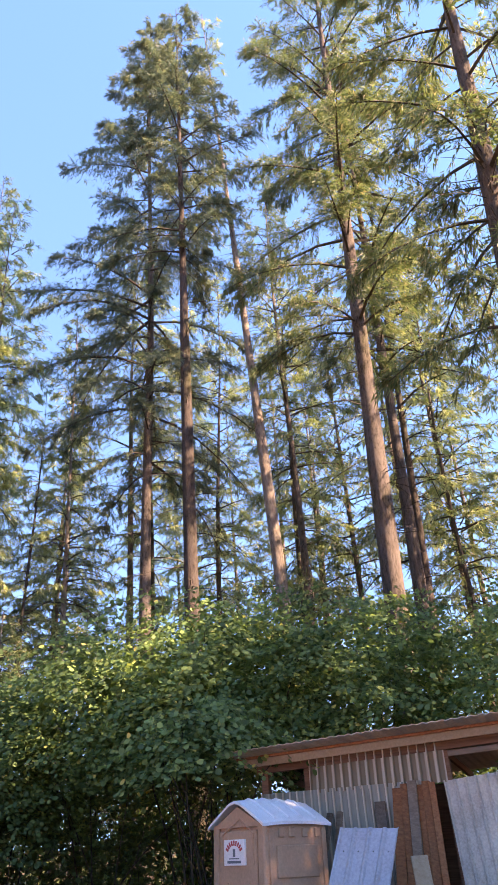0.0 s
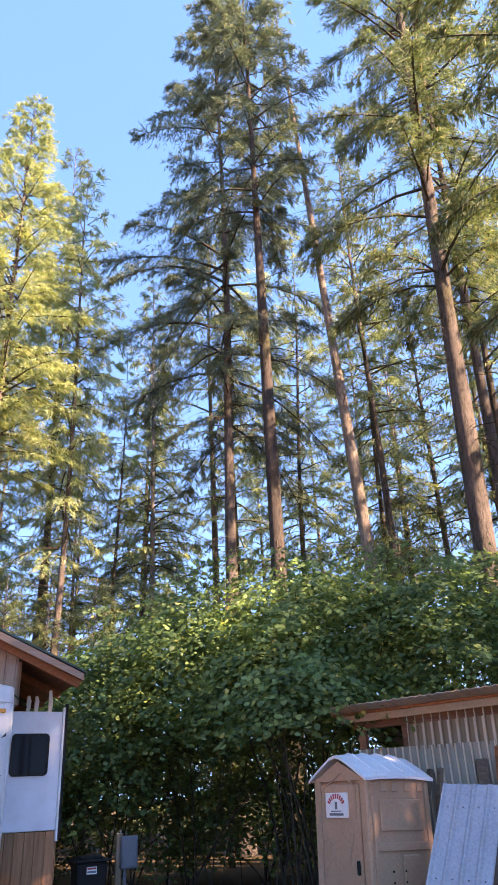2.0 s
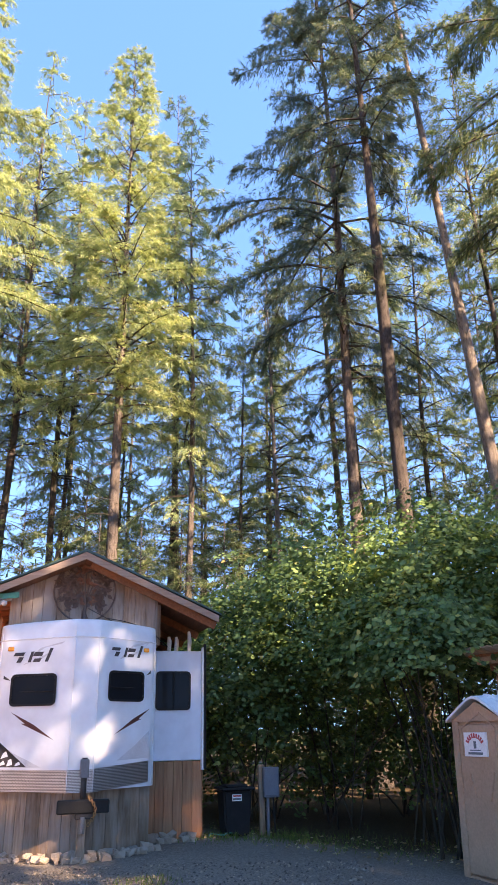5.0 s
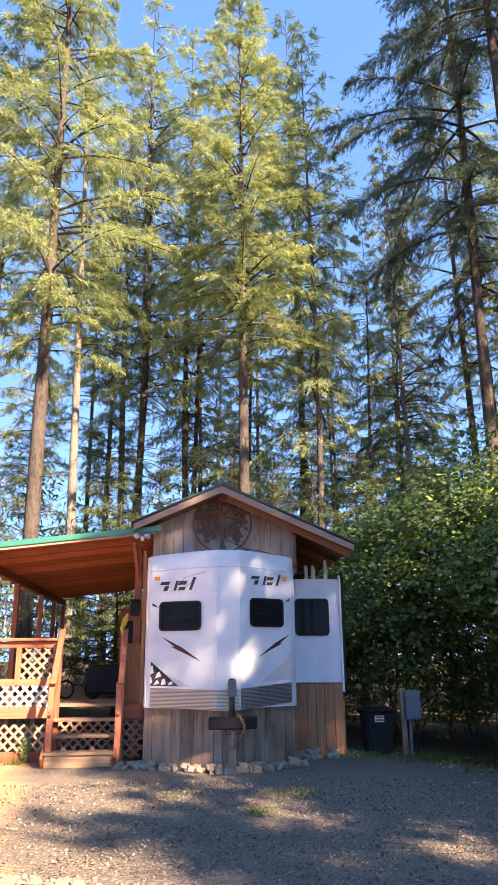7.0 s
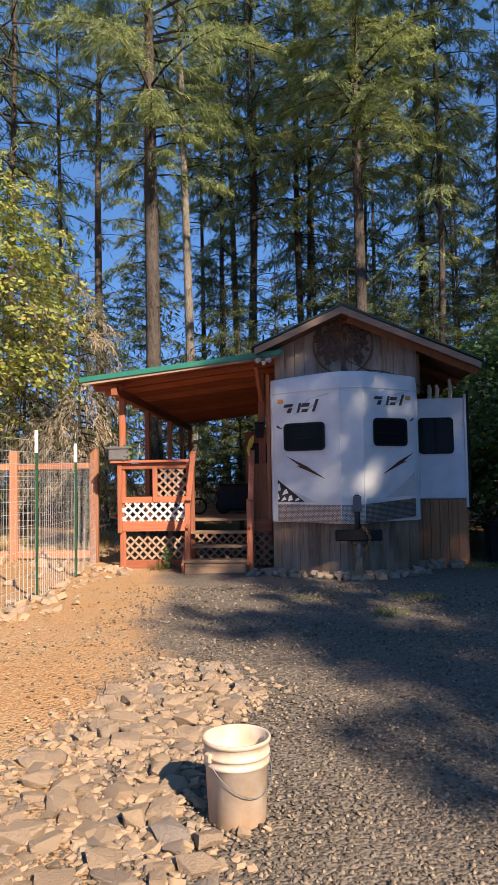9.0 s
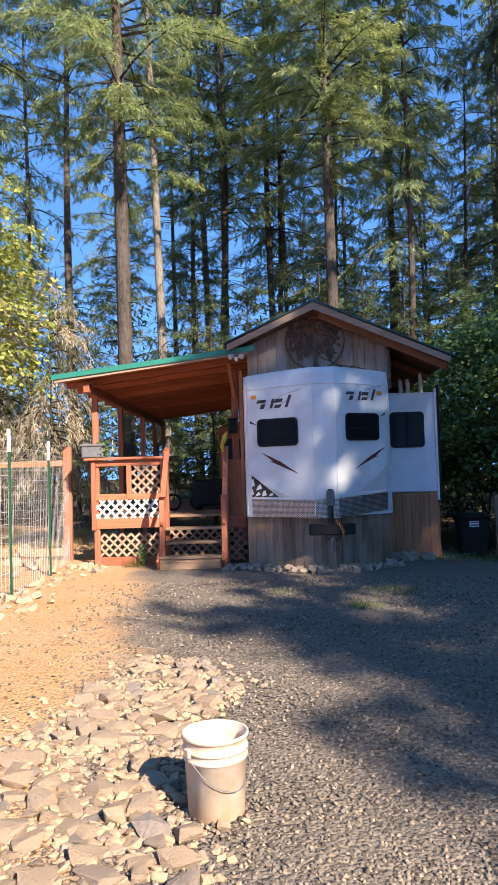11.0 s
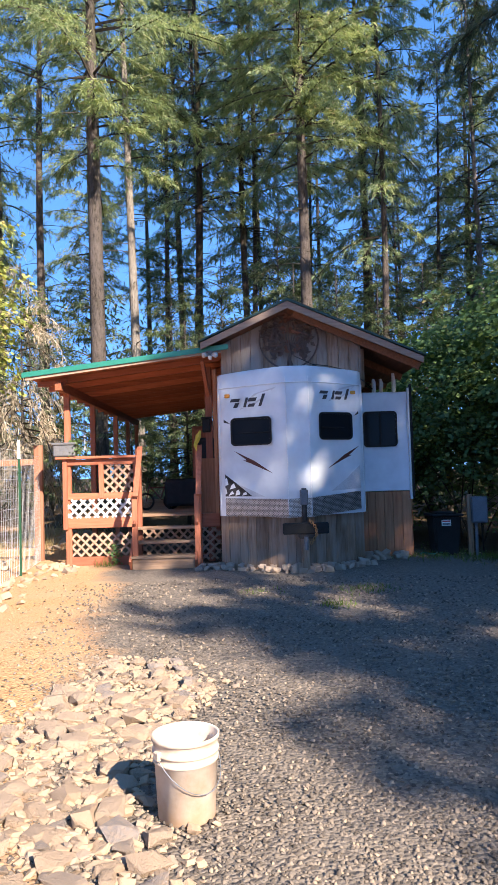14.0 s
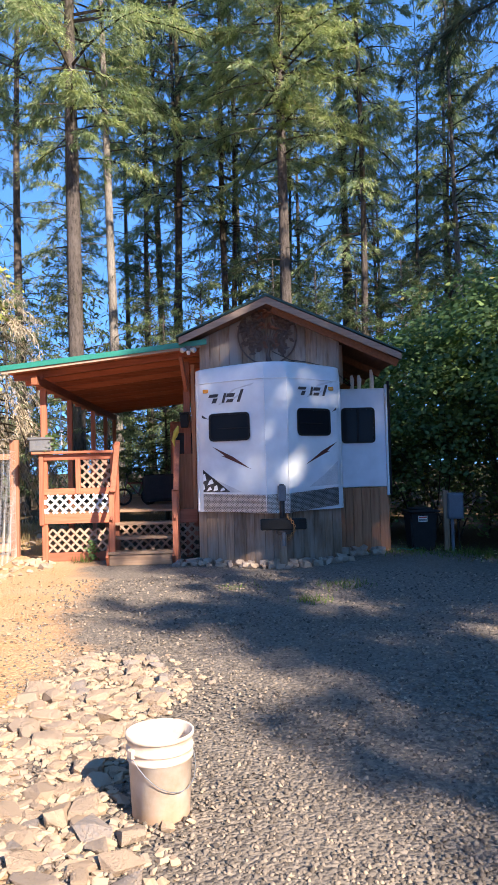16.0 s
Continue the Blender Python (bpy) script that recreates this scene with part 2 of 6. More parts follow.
def conifer_meshes(seed, height, low, reach, base_r, branches=82, dense=70, droop=0.5, dead=25, bend=0.0, first_dead=5.0, size=1.0, blades=24, slim=0.62):
    rng = np.random.default_rng(seed)
    # trunk
    bm = bmesh.new()
    zs = np.linspace(-0.3, height, 18)
    ph = rng.uniform(0, 6)
    axis = lambda z: np.array([bend * 0.25 * math.sin(z * 0.21 + ph), bend * 0.25 * math.cos(z * 0.17 + ph), 0])
    pts = [Vector((*axis(z)[:2], z)) for z in zs]
    rad = [max(0.02, base_r * (1 - 0.97 * (max(z, 0) / height) ** 0.95) * (1.0 + 0.35 * math.exp(-max(z, 0) / 0.8)) * (1 + 0.05 * math.sin(z * 3 + ph))) for z in zs]
    tube(bm, pts, rad, 10, False)
    trunk = bpy.data.meshes.new("trunk")
    bm.to_mesh(trunk)
    bm.free()
    trunk.polygons.foreach_set("use_smooth", [True] * len(trunk.polygons))
    # living limbs
    h = low + (height - low) * np.sort(rng.uniform(0, 1, branches) ** 1.05)
    f = (h - low) / (height - low)
    ln = reach * np.minimum(1.0, 0.55 + 2.2 * f) * (1 - f) ** 0.75 * rng.uniform(0.38, 1.18, branches) + 0.35
    az = np.arange(branches) * 2.399 + rng.normal(0, 0.5, branches)
    hd = np.stack([np.cos(az), np.sin(az), np.zeros(branches)], 1)
    rise = rng.uniform(0.0, 0.35, branches) + 0.45 * f
    sag = droop * rng.uniform(0.7, 1.3, branches) * (1 - 0.5 * f)
    s = np.linspace(0, 1, 5)
    paths = hd[:, None] * (ln[:, None] * s)[..., None]
    paths[..., 2] = h[:, None] + ln[:, None] * (rise[:, None] * s - sag[:, None] * s ** 2)
    # dead limbs below the crown
    if dead:
        hz = rng.uniform(first_dead, low + 0.25 * (height - low), dead)
        az2 = rng.uniform(0, 6.28, dead)
        l2 = rng.uniform(0.5, 2.4, dead) * min(1.0, reach / 3)
        hd2 = np.stack([np.cos(az2), np.sin(az2), np.zeros(dead)], 1)
        p2 = hd2[:, None] * (l2[:, None] * s)[..., None]
        p2[..., 2] = hz[:, None] + l2[:, None] * (0.1 * s - rng.uniform(0.1, 0.7, dead)[:, None] * s ** 2)
        p2[..., :2] += rng.normal(0, 0.04, p2[..., :2].shape) * s[None, :, None]
        allp = np.concatenate([paths, p2])
        rad = np.concatenate([0.012 + 0.011 * ln, 0.008 + 0.006 * l2])
    else:
        allp, rad = paths, 0.012 + 0.011 * ln
    limbs = limbs_mesh("limbs", allp, rad)
    # needle sprays: drooping branchlets along each limb, slim blades along each branchlet
    cnt = np.maximum(5, (dense * ln / 13.0).astype(int))
    bi = np.repeat(np.arange(branches), cnt)
    n = len(bi)
    t = rng.uniform(0.12, 1.0, n) ** 0.75
    L = ln[bi]
    side = rng.choice([-1.0, 1.0], n)
    lat = np.stack([-hd[bi, 1], hd[bi, 0], np.zeros(n)], 1)
    root = hd[bi] * (L * t)[:, None]
    root[:, 2] = h[bi] + L * (rise[bi] * t - sag[bi] * t ** 2)
    out = (0.25 + 0.26 * L * np.sqrt(np.clip(1.03 - t, 0, 1))) * rng.uniform(0.5, 1.15, n)
    fwd = rng.uniform(0.35, 1.0, n)
    aim = hd[bi] * fwd[:, None] + lat * (side * rng.uniform(0.3, 1.0, n))[:, None]
    aim = unit(aim)
    hang = (droop * 0.9 + 0.12) * rng.uniform(0.4, 1.5, n) - 0.25 * f[bi]
    per = blades
    j = np.repeat(np.arange(n), per)
    m = len(j)
    q = rng.uniform(0.0, 1.0, m)
    pos = root[j] + aim[j] * (out[j] * q)[:, None]
    pos[:, 2] -= out[j] * hang[j] * q ** 1.6
    pos += rng.normal(0, 0.035, (m, 3)) * size
    way = aim[j] * 0.8 + rng.normal(0, 0.42, (m, 3))
    way[:, 2] -= (hang[j] + 0.25) * (0.4 + q)
    needles = rows_mesh("crown", [sprays(rng, pos, way, rng.uniform(0.10, 0.27, m) * size, rng.uniform(0.035, 0.07, m) * size * slim)])
    return trunk, limbs, needles


def conifer(name, at, meshes, mats, label, lean=(0, 0), turn=0.0, scale=1.0, group="conifers of the wood"):
    trunk, limbs, needles = meshes
    x, y = at
    ob = thing(name, x, y, ground_z(x, y), 0, label, "tree", group)
    ax = Vector((lean[0], lean[1], 1)).normalized()
    q = Vector((0, 0, 1)).rotation_difference(ax).to_matrix().to_4x4()
    ob.matrix_basis = Matrix.Translation((x, y, ground_z(x, y))) @ q @ Matrix.Rotation(turn, 4, "Z") @ Matrix.Diagonal((scale, scale, scale, 1))
    link_mesh("trunk", trunk, mats[0], ob)
    link_mesh("limbwork", limbs, M_TWIG, ob)["kind"] = "stuff"
    link_mesh("crown", needles, mats[1], ob)
    return ob


def grow(name, at, label, mats, lean=(0, 0), **kw):
    return conifer(name, at, conifer_meshes(**kw), mats, label, lean)


FIR = "tall Douglas fir with brown bark and drooping green branches"
LIT = "tall fir with sunlit yellow-green crown and bare lower trunk"
grow("fir_tree", (11.61, 24.2), FIR, (M_BARK, M_NEEDLE_BLUE), (-0.002, 0.001), seed=1, height=46, low=15, reach=6.8, base_r=0.29, branches=104, dense=215, size=1.1, droop=0.6, dead=45, bend=0.5, first_dead=9)
grow("fir_tree", (11.21, 19.93), "dark-trunked tall fir with bare stem and high crown", (M_BARK_DARK, M_NEEDLE_BLUE), (-0.004, 0.002), seed=2, height=41, low=23, reach=4.2, base_r=0.33, branches=80, dense=170, size=1.15, droop=0.5, dead=60, first_dead=8)
grow("leaning_fir_tree", (15.27, 19.71), "leaning half-dead fir with bare pale upper trunk", (M_BARK_TAN, M_NEEDLE_LIT), (-0.045, 0.031), seed=3, height=44, low=36, reach=1.6, base_r=0.31, branches=17, dense=30, droop=0.4, dead=110, first_dead=13)
grow("fir_tree", (15.5, 15.5), "thick-trunked old fir with heavy drooping branches", (M_BARK, M_NEEDLE), (0.019, -0.02), seed=4, height=47, low=16, reach=6.2, base_r=0.43, branches=92, dense=215, size=1.1, droop=0.55, dead=60, first_dead=9)
grow("fir_tree", (17.5, 16.2), FIR, (M_BARK, M_NEEDLE), (0.011, -0.011), seed=5, height=42, low=17, reach=4.6, base_r=0.28, branches=75, dense=80, dead=40)
grow("fir_tree", (20.6, 18.9), FIR, (M_BARK_DARK, M_NEEDLE_LIT), (0.02, -0.02), seed=6, height=38, low=13, reach=4.4, base_r=0.25, branches=82, dense=80, dead=40)
grow("fir_tree", (12.05, 7.28), "large fir with mossy crooked limbs over the shed", (M_BARK, M_NEEDLE), (0.024, -0.042), seed=7, height=34, low=11, reach=4.6, base_r=0.42, branches=75, dense=150, size=1.15, droop=0.5, dead=50, first_dead=10)
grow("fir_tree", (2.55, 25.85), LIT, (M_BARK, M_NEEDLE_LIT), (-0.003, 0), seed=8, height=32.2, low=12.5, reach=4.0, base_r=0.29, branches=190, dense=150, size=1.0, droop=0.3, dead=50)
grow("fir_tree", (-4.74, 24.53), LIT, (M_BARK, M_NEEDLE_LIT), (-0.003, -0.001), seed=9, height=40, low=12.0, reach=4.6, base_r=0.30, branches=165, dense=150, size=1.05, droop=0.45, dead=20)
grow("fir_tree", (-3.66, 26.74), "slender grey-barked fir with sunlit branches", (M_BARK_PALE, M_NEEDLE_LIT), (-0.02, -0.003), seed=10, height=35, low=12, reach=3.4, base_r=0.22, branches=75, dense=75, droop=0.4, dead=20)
grow("fir_tree", (10.5, 30.2), "slender pale-barked fir in the wood", (M_BARK_PALE, M_NEEDLE), (-0.013, 0.005), seed=11, height=27, low=11, reach=3.4, base_r=0.19, branches=75, dense=70, dead=40, first_dead=7)

PROTO = [
    conifer_meshes(seed=21, height=34, low=12, reach=3.7, base_r=0.20, branches=84, dense=95, droop=0.5, dead=40, bend=0.6, size=1.3, blades=15),
    conifer_meshes(seed=22, height=36, low=15, reach=4.1, base_r=0.22, branches=84, dense=95, droop=0.45, dead=50, bend=0.4, size=1.3, blades=15),
    conifer_meshes(seed=23, height=31, low=10, reach=3.4, base_r=0.18, branches=84, dense=95, droop=0.6, dead=35, bend=0.8, size=1.3, blades=15),
    conifer_meshes(seed=24, height=10, low=0.8, reach=2.3, base_r=0.10, branches=70, dense=130, droop=0.35, dead=0, size=1.0, blades=13),
]
FAR = conifer_meshes(seed=26, height=34, low=9, reach=4.2, base_r=0.22, branches=90, dense=60, droop=0.5, dead=20, size=2.3, blades=7)
STAND = [
    (15.4, 32.4, 0), (14.4, 32.8, 1), (23.5, 18.7, 2), (22.3, 28.2, 0), (6.5, 34.4, 1), (1.0, 33.0, 2), (-1.8, 30.9, 0), (-2.7, 35.9, 1),
    (-3.4, 37.8, 2), (-1.7, 33.0, 1), (0.7, 32.0, 0), (-8.6, 31.9, 1), (12.6, 38.1, 2), (6.1, 33.5, 0), (4.0, 38.0, 2), (9.0, 40.0, 1),
    (19.0, 24.0, 1), (17.5, 29.0, 0), (26.0, 24.0, 1), (28.0, 14.0, 2), (22.0, 11.0, 0), (20.0, 35.0, 2), (-7.5, 38.0, 0), (-12.0, 36.0, 2),
    (-10.5, 27.0, 2), (-14.0, 30.0, 0), (-5.5, 43.0, 1), (1.5, 44.0, 0), (8.5, 46.0, 2), (15.0, 44.0, 1), (22.0, 42.0, 0), (28.0, 34.0, 1),
    (33.0, 26.0, 0), (30.0, 19.0, 2), (10.0, 43.2, 0), (14.0, 43.6, 1), (24.3, 33.0, 2), (24.6, 30.0, 1), (25.5, 27.5, 0), (27.0, 22.0, 1), (24.4, 38.0, 2), (5.0, 43.5, 0), (-17.0, 40.0, 1), (-20.0, 30.0, 0), (25.0, 6.0, 1), (5.3, 26.5, 2), (8.3, 29.0, 0),
]
LOWER = {(8.3, 29.0): 0.62, (9.0, 40.0): 0.75, (12.6, 38.1): 0.8, (8.5, 46.0): 0.8, (10.0, 43.2): 0.8}  # where open sky stands behind
_rng = random.Random(5)
_first = {}
for _x, _y, _k in STAND:
    _sc = _rng.uniform(0.88, 1.12) * LOWER.get((_x, _y), 1.0)
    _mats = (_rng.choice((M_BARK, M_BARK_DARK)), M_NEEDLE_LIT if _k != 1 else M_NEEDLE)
    _far = _x > 24 or _x < -13 or _y > 43
    conifer("fir_tree", (_x, _y), FAR if _far else PROTO[_k], _mats, "fir of the wood with bare lower trunk and green crown", (_rng.uniform(-0.015, 0.015), _rng.uniform(-0.015, 0.015)), _rng.uniform(0, 6.28), _sc)
for _x, _y, _sc in ((3.0, 21.5, 0.75), (-1.6, 21.8, 0.62), (-3.4, 22.5, 0.55), (6.0, 23, 0.85), (-6.8, 23.5, 0.8), (9.5, 20.5, 0.8), (14.5, 23.5, 0.9), (-9.5, 21, 0.7), (1.2, 24.5, 0.7), (17.5, 11.5, 0.9), (-7.5, 28.5, 0.9), (4.6, 31, 0.9), (-0.6, 28.0, 1.0), (1.8, 30.5, 1.2), (-6.0, 30.0, 1.2), (-3.2, 33.5, 1.3), (3.6, 26.0, 0.85), (7.6, 26.5, 1.0), (12.6, 27, 1.1), (17, 21, 1.1), (20.5, 20.5, 1.1), (-9.2, 25.5, 1.0), (0.4, 22.6, 0.6), (4.6, 23.4, 0.75), (2.2, 27.5, 0.95), (-2.4, 26.2, 0.9), (5.6, 28.6, 1.05), (9.4, 24.6, 0.95)):
    # western young firs take the needle colour with sunlight put in
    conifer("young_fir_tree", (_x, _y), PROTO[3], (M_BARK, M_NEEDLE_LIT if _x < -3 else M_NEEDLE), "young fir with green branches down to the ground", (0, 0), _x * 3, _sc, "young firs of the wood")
# unseen firs added behind the yard, placed so that their shade falls over it
SHADE = conifer_meshes(seed=25, height=25, low=4.5, reach=4.0, base_r=0.22, branches=120, dense=62, droop=0.45, dead=10, size=2.1, blades=11, slim=0.9)
for _x, _y, _sc, _turn in (
        (21.68, -14.51, 1.15, 4.7), (13.53, -13.25, 0.707, 1.6), (9.92, -7.48, 0.478, 3.1), (10.91, -7.93, 0.517, 3.1), (19.83, -6.16, 0.467, 4.7), (24.48, -9.03, 0.891, 0),
        (16.03, -5.22, 0.635, 1.6), (20.75, -17.25, 0.935, 4.7), (13.74, -4.29, 1.037, 4.7), (12.85, -11.0, 0.648, 4.7), (23.88, -14.0, 0.995, 0), (17.41, -25.19, 0.506, 1.6),
        (15.34, -17.54, 0.695, 1.6), (22.88, -9.46, 0.715, 0), (27.43, -8.1, 1.212, 1.6), (16.93, -9.88, 1.225, 4.7), (11.69, -9.32, 0.574, 4.7), (20.68, -7.38, 0.656, 0),
        (20.73, -8.96, 0.85, 0), (24.77, -16.07, 0.692, 3.1), (23.51, -8.49, 1.224, 4.7), (19.95, -13.01, 0.567, 3.1), (16.56, -19.27, 0.73, 1.6), (26.07, -22.21, 0.901, 1.6),
        (11.9, -5.4, 0.86, 1.6), (11.2, -2.9, 0.6, 3.1)):
    conifer("fir_tree", (_x, _y), SHADE, (M_BARK, M_NEEDLE), "unseen fir added at the yard edge to cast shade", (0, 0), _turn, _sc)
# unseen firs closing the clearing behind, west and east, added to block light
for _x, _y, _k, _sc in ((-9, -9, 1, 0.9), (-14, -3, 0, 0.95), (-16, 5, 2, 1.0), (-18, 13, 1, 0.95), (-15, 20, 0, 0.9), (-3, -15, 2, 0.9), (3, -21, 0, 0.9), (-10, -18, 1, 1.0), (30, 8, 0, 1.0), (9, -26, 1, 0.8), (-6, -6, 2, 0.8), (-11, 1, 2, 0.85), (-13, 10, 2, 0.8), (-2, -9, 2, 0.7), (-8, -14, 0, 0.9), (4, -14, 1, 0.75), (26, 6, 0, 1.05), (29.5, 11, 0, 1.0)):
    conifer("fir_tree", (_x, _y), FAR, (M_BARK, M_NEEDLE), "unseen fir added round the clearing to block light", (0, 0), _x, _sc)


def far_woods():
    """Low growth between the far trunks, too thick to count."""
    rng = np.random.default_rng(64)
    n = 105000
    a = rng.uniform(-1.2, 1.9, n)
    d = rng.uniform(33, 62, n)
    clump = 2.4 + 1.9 * np.sin(a * 23) + 1.5 * np.sin(a * 61 + 1) + 2.0 * np.sin(d * 0.9 + a * 9)
    h = rng.uniform(0, 1, n) ** 1.3 * np.maximum(6.0, clump + 9.0)
    pos = np.stack([d * np.sin(a), d * np.cos(a), h], 1)
    way = rng.normal(0, 1, (n, 3))
    way[:, 2] -= 0.5
    tagged(link_mesh("far_undergrowth", rows_mesh("far_undergrowth", [sprays(rng, pos, way, rng.uniform(0.3, 0.65, n), rng.uniform(0.07, 0.15, n))]), M_NEEDLE), "thick green undergrowth between the far trunks", "undergrowth", kind="stuff")


far_woods()


# ---- broadleaf shrubs ----
def leaf_block(rng, pos, normal, size):
    """Leaves: six-cornered blades with a pointed tip and a fold."""
    n = len(pos)
    nrm = unit(normal + rng.normal(0, 0.35, (n, 3)))
    tip = unit(np.cross(nrm, rng.normal(size=(n, 3))))
    tip[:, 2] -= 0.35
    tip = unit(tip)
    side = unit(np.cross(nrm, tip))
    l, w = size[:, None], size[:, None] * rng.uniform(0.75, 0.95, n)[:, None]
    dn = nrm * l * 0.10
    return np.stack([pos, pos + tip * l * 0.25 + side * w * 0.45 - dn, pos + tip * l * 0.65 + side * w * 0.42 - dn, pos + tip * l, pos + tip * l * 0.65 - side * w * 0.42 - dn, pos + tip * l * 0.25 - side * w * 0.45 - dn], axis=1)


def shrub(name, x, y, rx, ry, top, low, leaves, seed, mat, label, size=0.112, stems=3):
    """Many-stemmed shrub: arching stems, leaves in layered sprays."""
    rng = np.random.default_rng(seed)
    ob = thing(name, x, y, ground_z(x, y), 0, label, "shrub", "shrubs at the yard's edge")
    ns = leaves // 26
    az = rng.uniform(0, 6.28, ns)
    el = rng.uniform(-0.55, 1.0, ns)
    rr = rng.uniform(0.55, 1.05, ns) ** 0.7
    ce = np.sqrt(np.clip(1 - el ** 2, 0, 1))
    lump = 1 + 0.16 * np.sin(az * 3 + seed) + 0.14 * np.sin(el * 7 + az * 5)
    mid = (low + top) / 2
    ctr = np.stack([rx * rr * lump * ce * np.cos(az), ry * rr * lump * ce * np.sin(az), mid + (top - low) / 2 * rr * el * lump], 1)
    ctr[:, 2] = np.maximum(ctr[:, 2], low + rng.uniform(0, 0.5, ns))
    out = unit(np.stack([np.cos(az), np.sin(az), np.full(ns, -0.25)], 1))
    i = np.repeat(np.arange(ns), 26)
    n = len(i)
    a = rng.uniform(-0.45, 0.75, n)
    b = rng.normal(0, 0.2, n) * (1.1 - a)
    lat = np.stack([-out[i, 1], out[i, 0], np.zeros(n)], 1)
    pos = ctr[i] + out[i] * a[:, None] + lat * b[:, None]
    pos[:, 2] += rng.normal(0, 0.035, n) - 0.2 * np.abs(b) - 0.28 * np.abs(a) * a
    nrm = out[i] * 0.55 + np.array([0, 0, 1.0])
    link_mesh("crown", rows_mesh("crown", [leaf_block(rng, pos, nrm, rng.uniform(0.6, 1.15, n) * size)]), mat, ob)
    # stems
    k = 8
    s = np.linspace(0, 1, k)
    m = stems * 2
    aim = ctr[rng.integers(0, ns, m)]
    root = np.stack([rng.normal(0, 0.25, m), rng.normal(0, 0.25, m), np.zeros(m) - 0.05], 1)
    p = root[:, None] + (aim - root)[:, None] * s[None, :, None]
    p[..., :2] -= ((aim - root)[:, None, :2] * (0.45 * s * (1 - s))[None, :, None])
    p[..., 2] += (0.9 * s * (1 - s))[None]
    p += rng.normal(0, 0.03, p.shape) * s[None, :, None]
    link_mesh("stemwork", limbs_mesh("stemwork", p, rng.uniform(0.012, 0.035, m)), M_TWIG, ob)["kind"] = "stuff"
    return ob


HAZEL = "dense green hazel shrub with broad leaves and arching stems"
for _i, (_x, _y, _rx, _ry, _top, _low, _n) in enumerate([
    (4.7, 16.0, 1.6, 1.6, 5.0, 0.5, 8000), (6.3, 14.9, 2.1, 1.9, 6.0, 1.5, 10500), (8.3, 13.4, 2.4, 2.1, 6.5, 1.9, 12500),
    (10.5, 11.7, 2.4, 2.1, 6.3, 1.9, 11500), (12.6, 9.6, 2.4, 2.2, 6.0, 1.6, 8500), (7.0, 17.6, 2.4, 1.8, 6.4, 0.6, 9000),
    (10.2, 15.4, 2.6, 2.0, 6.7, 0.6, 9500), (13.2, 12.8, 2.6, 2.2, 6.4, 0.6, 8500), (3.5, 18.4, 1.6, 1.5, 4.4, 0.1, 5000),
    (8.4, 16.6, 1.9, 1.2, 2.6, -0.1, 4500), (10.8, 14.4, 1.9, 1.2, 2.6, -0.1, 4500), (5.6, 17.2, 1.8, 1.2, 2.8, -0.1, 4000), (7.0, 12.4, 1.5, 1.3, 4.8, 2.1, 5000), (6.6, 10.9, 1.2, 1.0, 3.9, 2.35, 2600)]):
    shrub("hazel_shrub", _x, _y, _rx, _ry, _top, _low, int(_n * 1.15), 40 + _i, M_LEAF, HAZEL)
shrub("maple_tree", -6.9, 15.8, 2.0, 2.0, 8.6, 2.0, 8500, 60, M_LEAF_BRIGHT, "young maple with sunlit yellow-green leaves", 0.115)
shrub("maple_shrub", -9.0, 18.5, 2.4, 2.4, 7.5, 0.5, 7000, 61, M_LEAF_BRIGHT, "sunlit yellow-green maple shrub behind the fence", 0.12)

LICHEN_TREE = conifer_meshes(seed=70, height=8.4, low=2.2, reach=2.0, base_r=0.07, branches=50, dense=130, droop=1.5, dead=0, size=0.9, blades=18)
for _x, _y, _sc, _turn in ((-5.1, 17.0, 0.78, 0.0), (-6.9, 18.2, 0.9, 2.1)):
    conifer("lichen_draped_tree", (_x, _y), LICHEN_TREE, (M_BARK, M_LICHEN), "small dead tree draped with hanging tan lichen", (0, 0), _turn, _sc, "lichen trees")


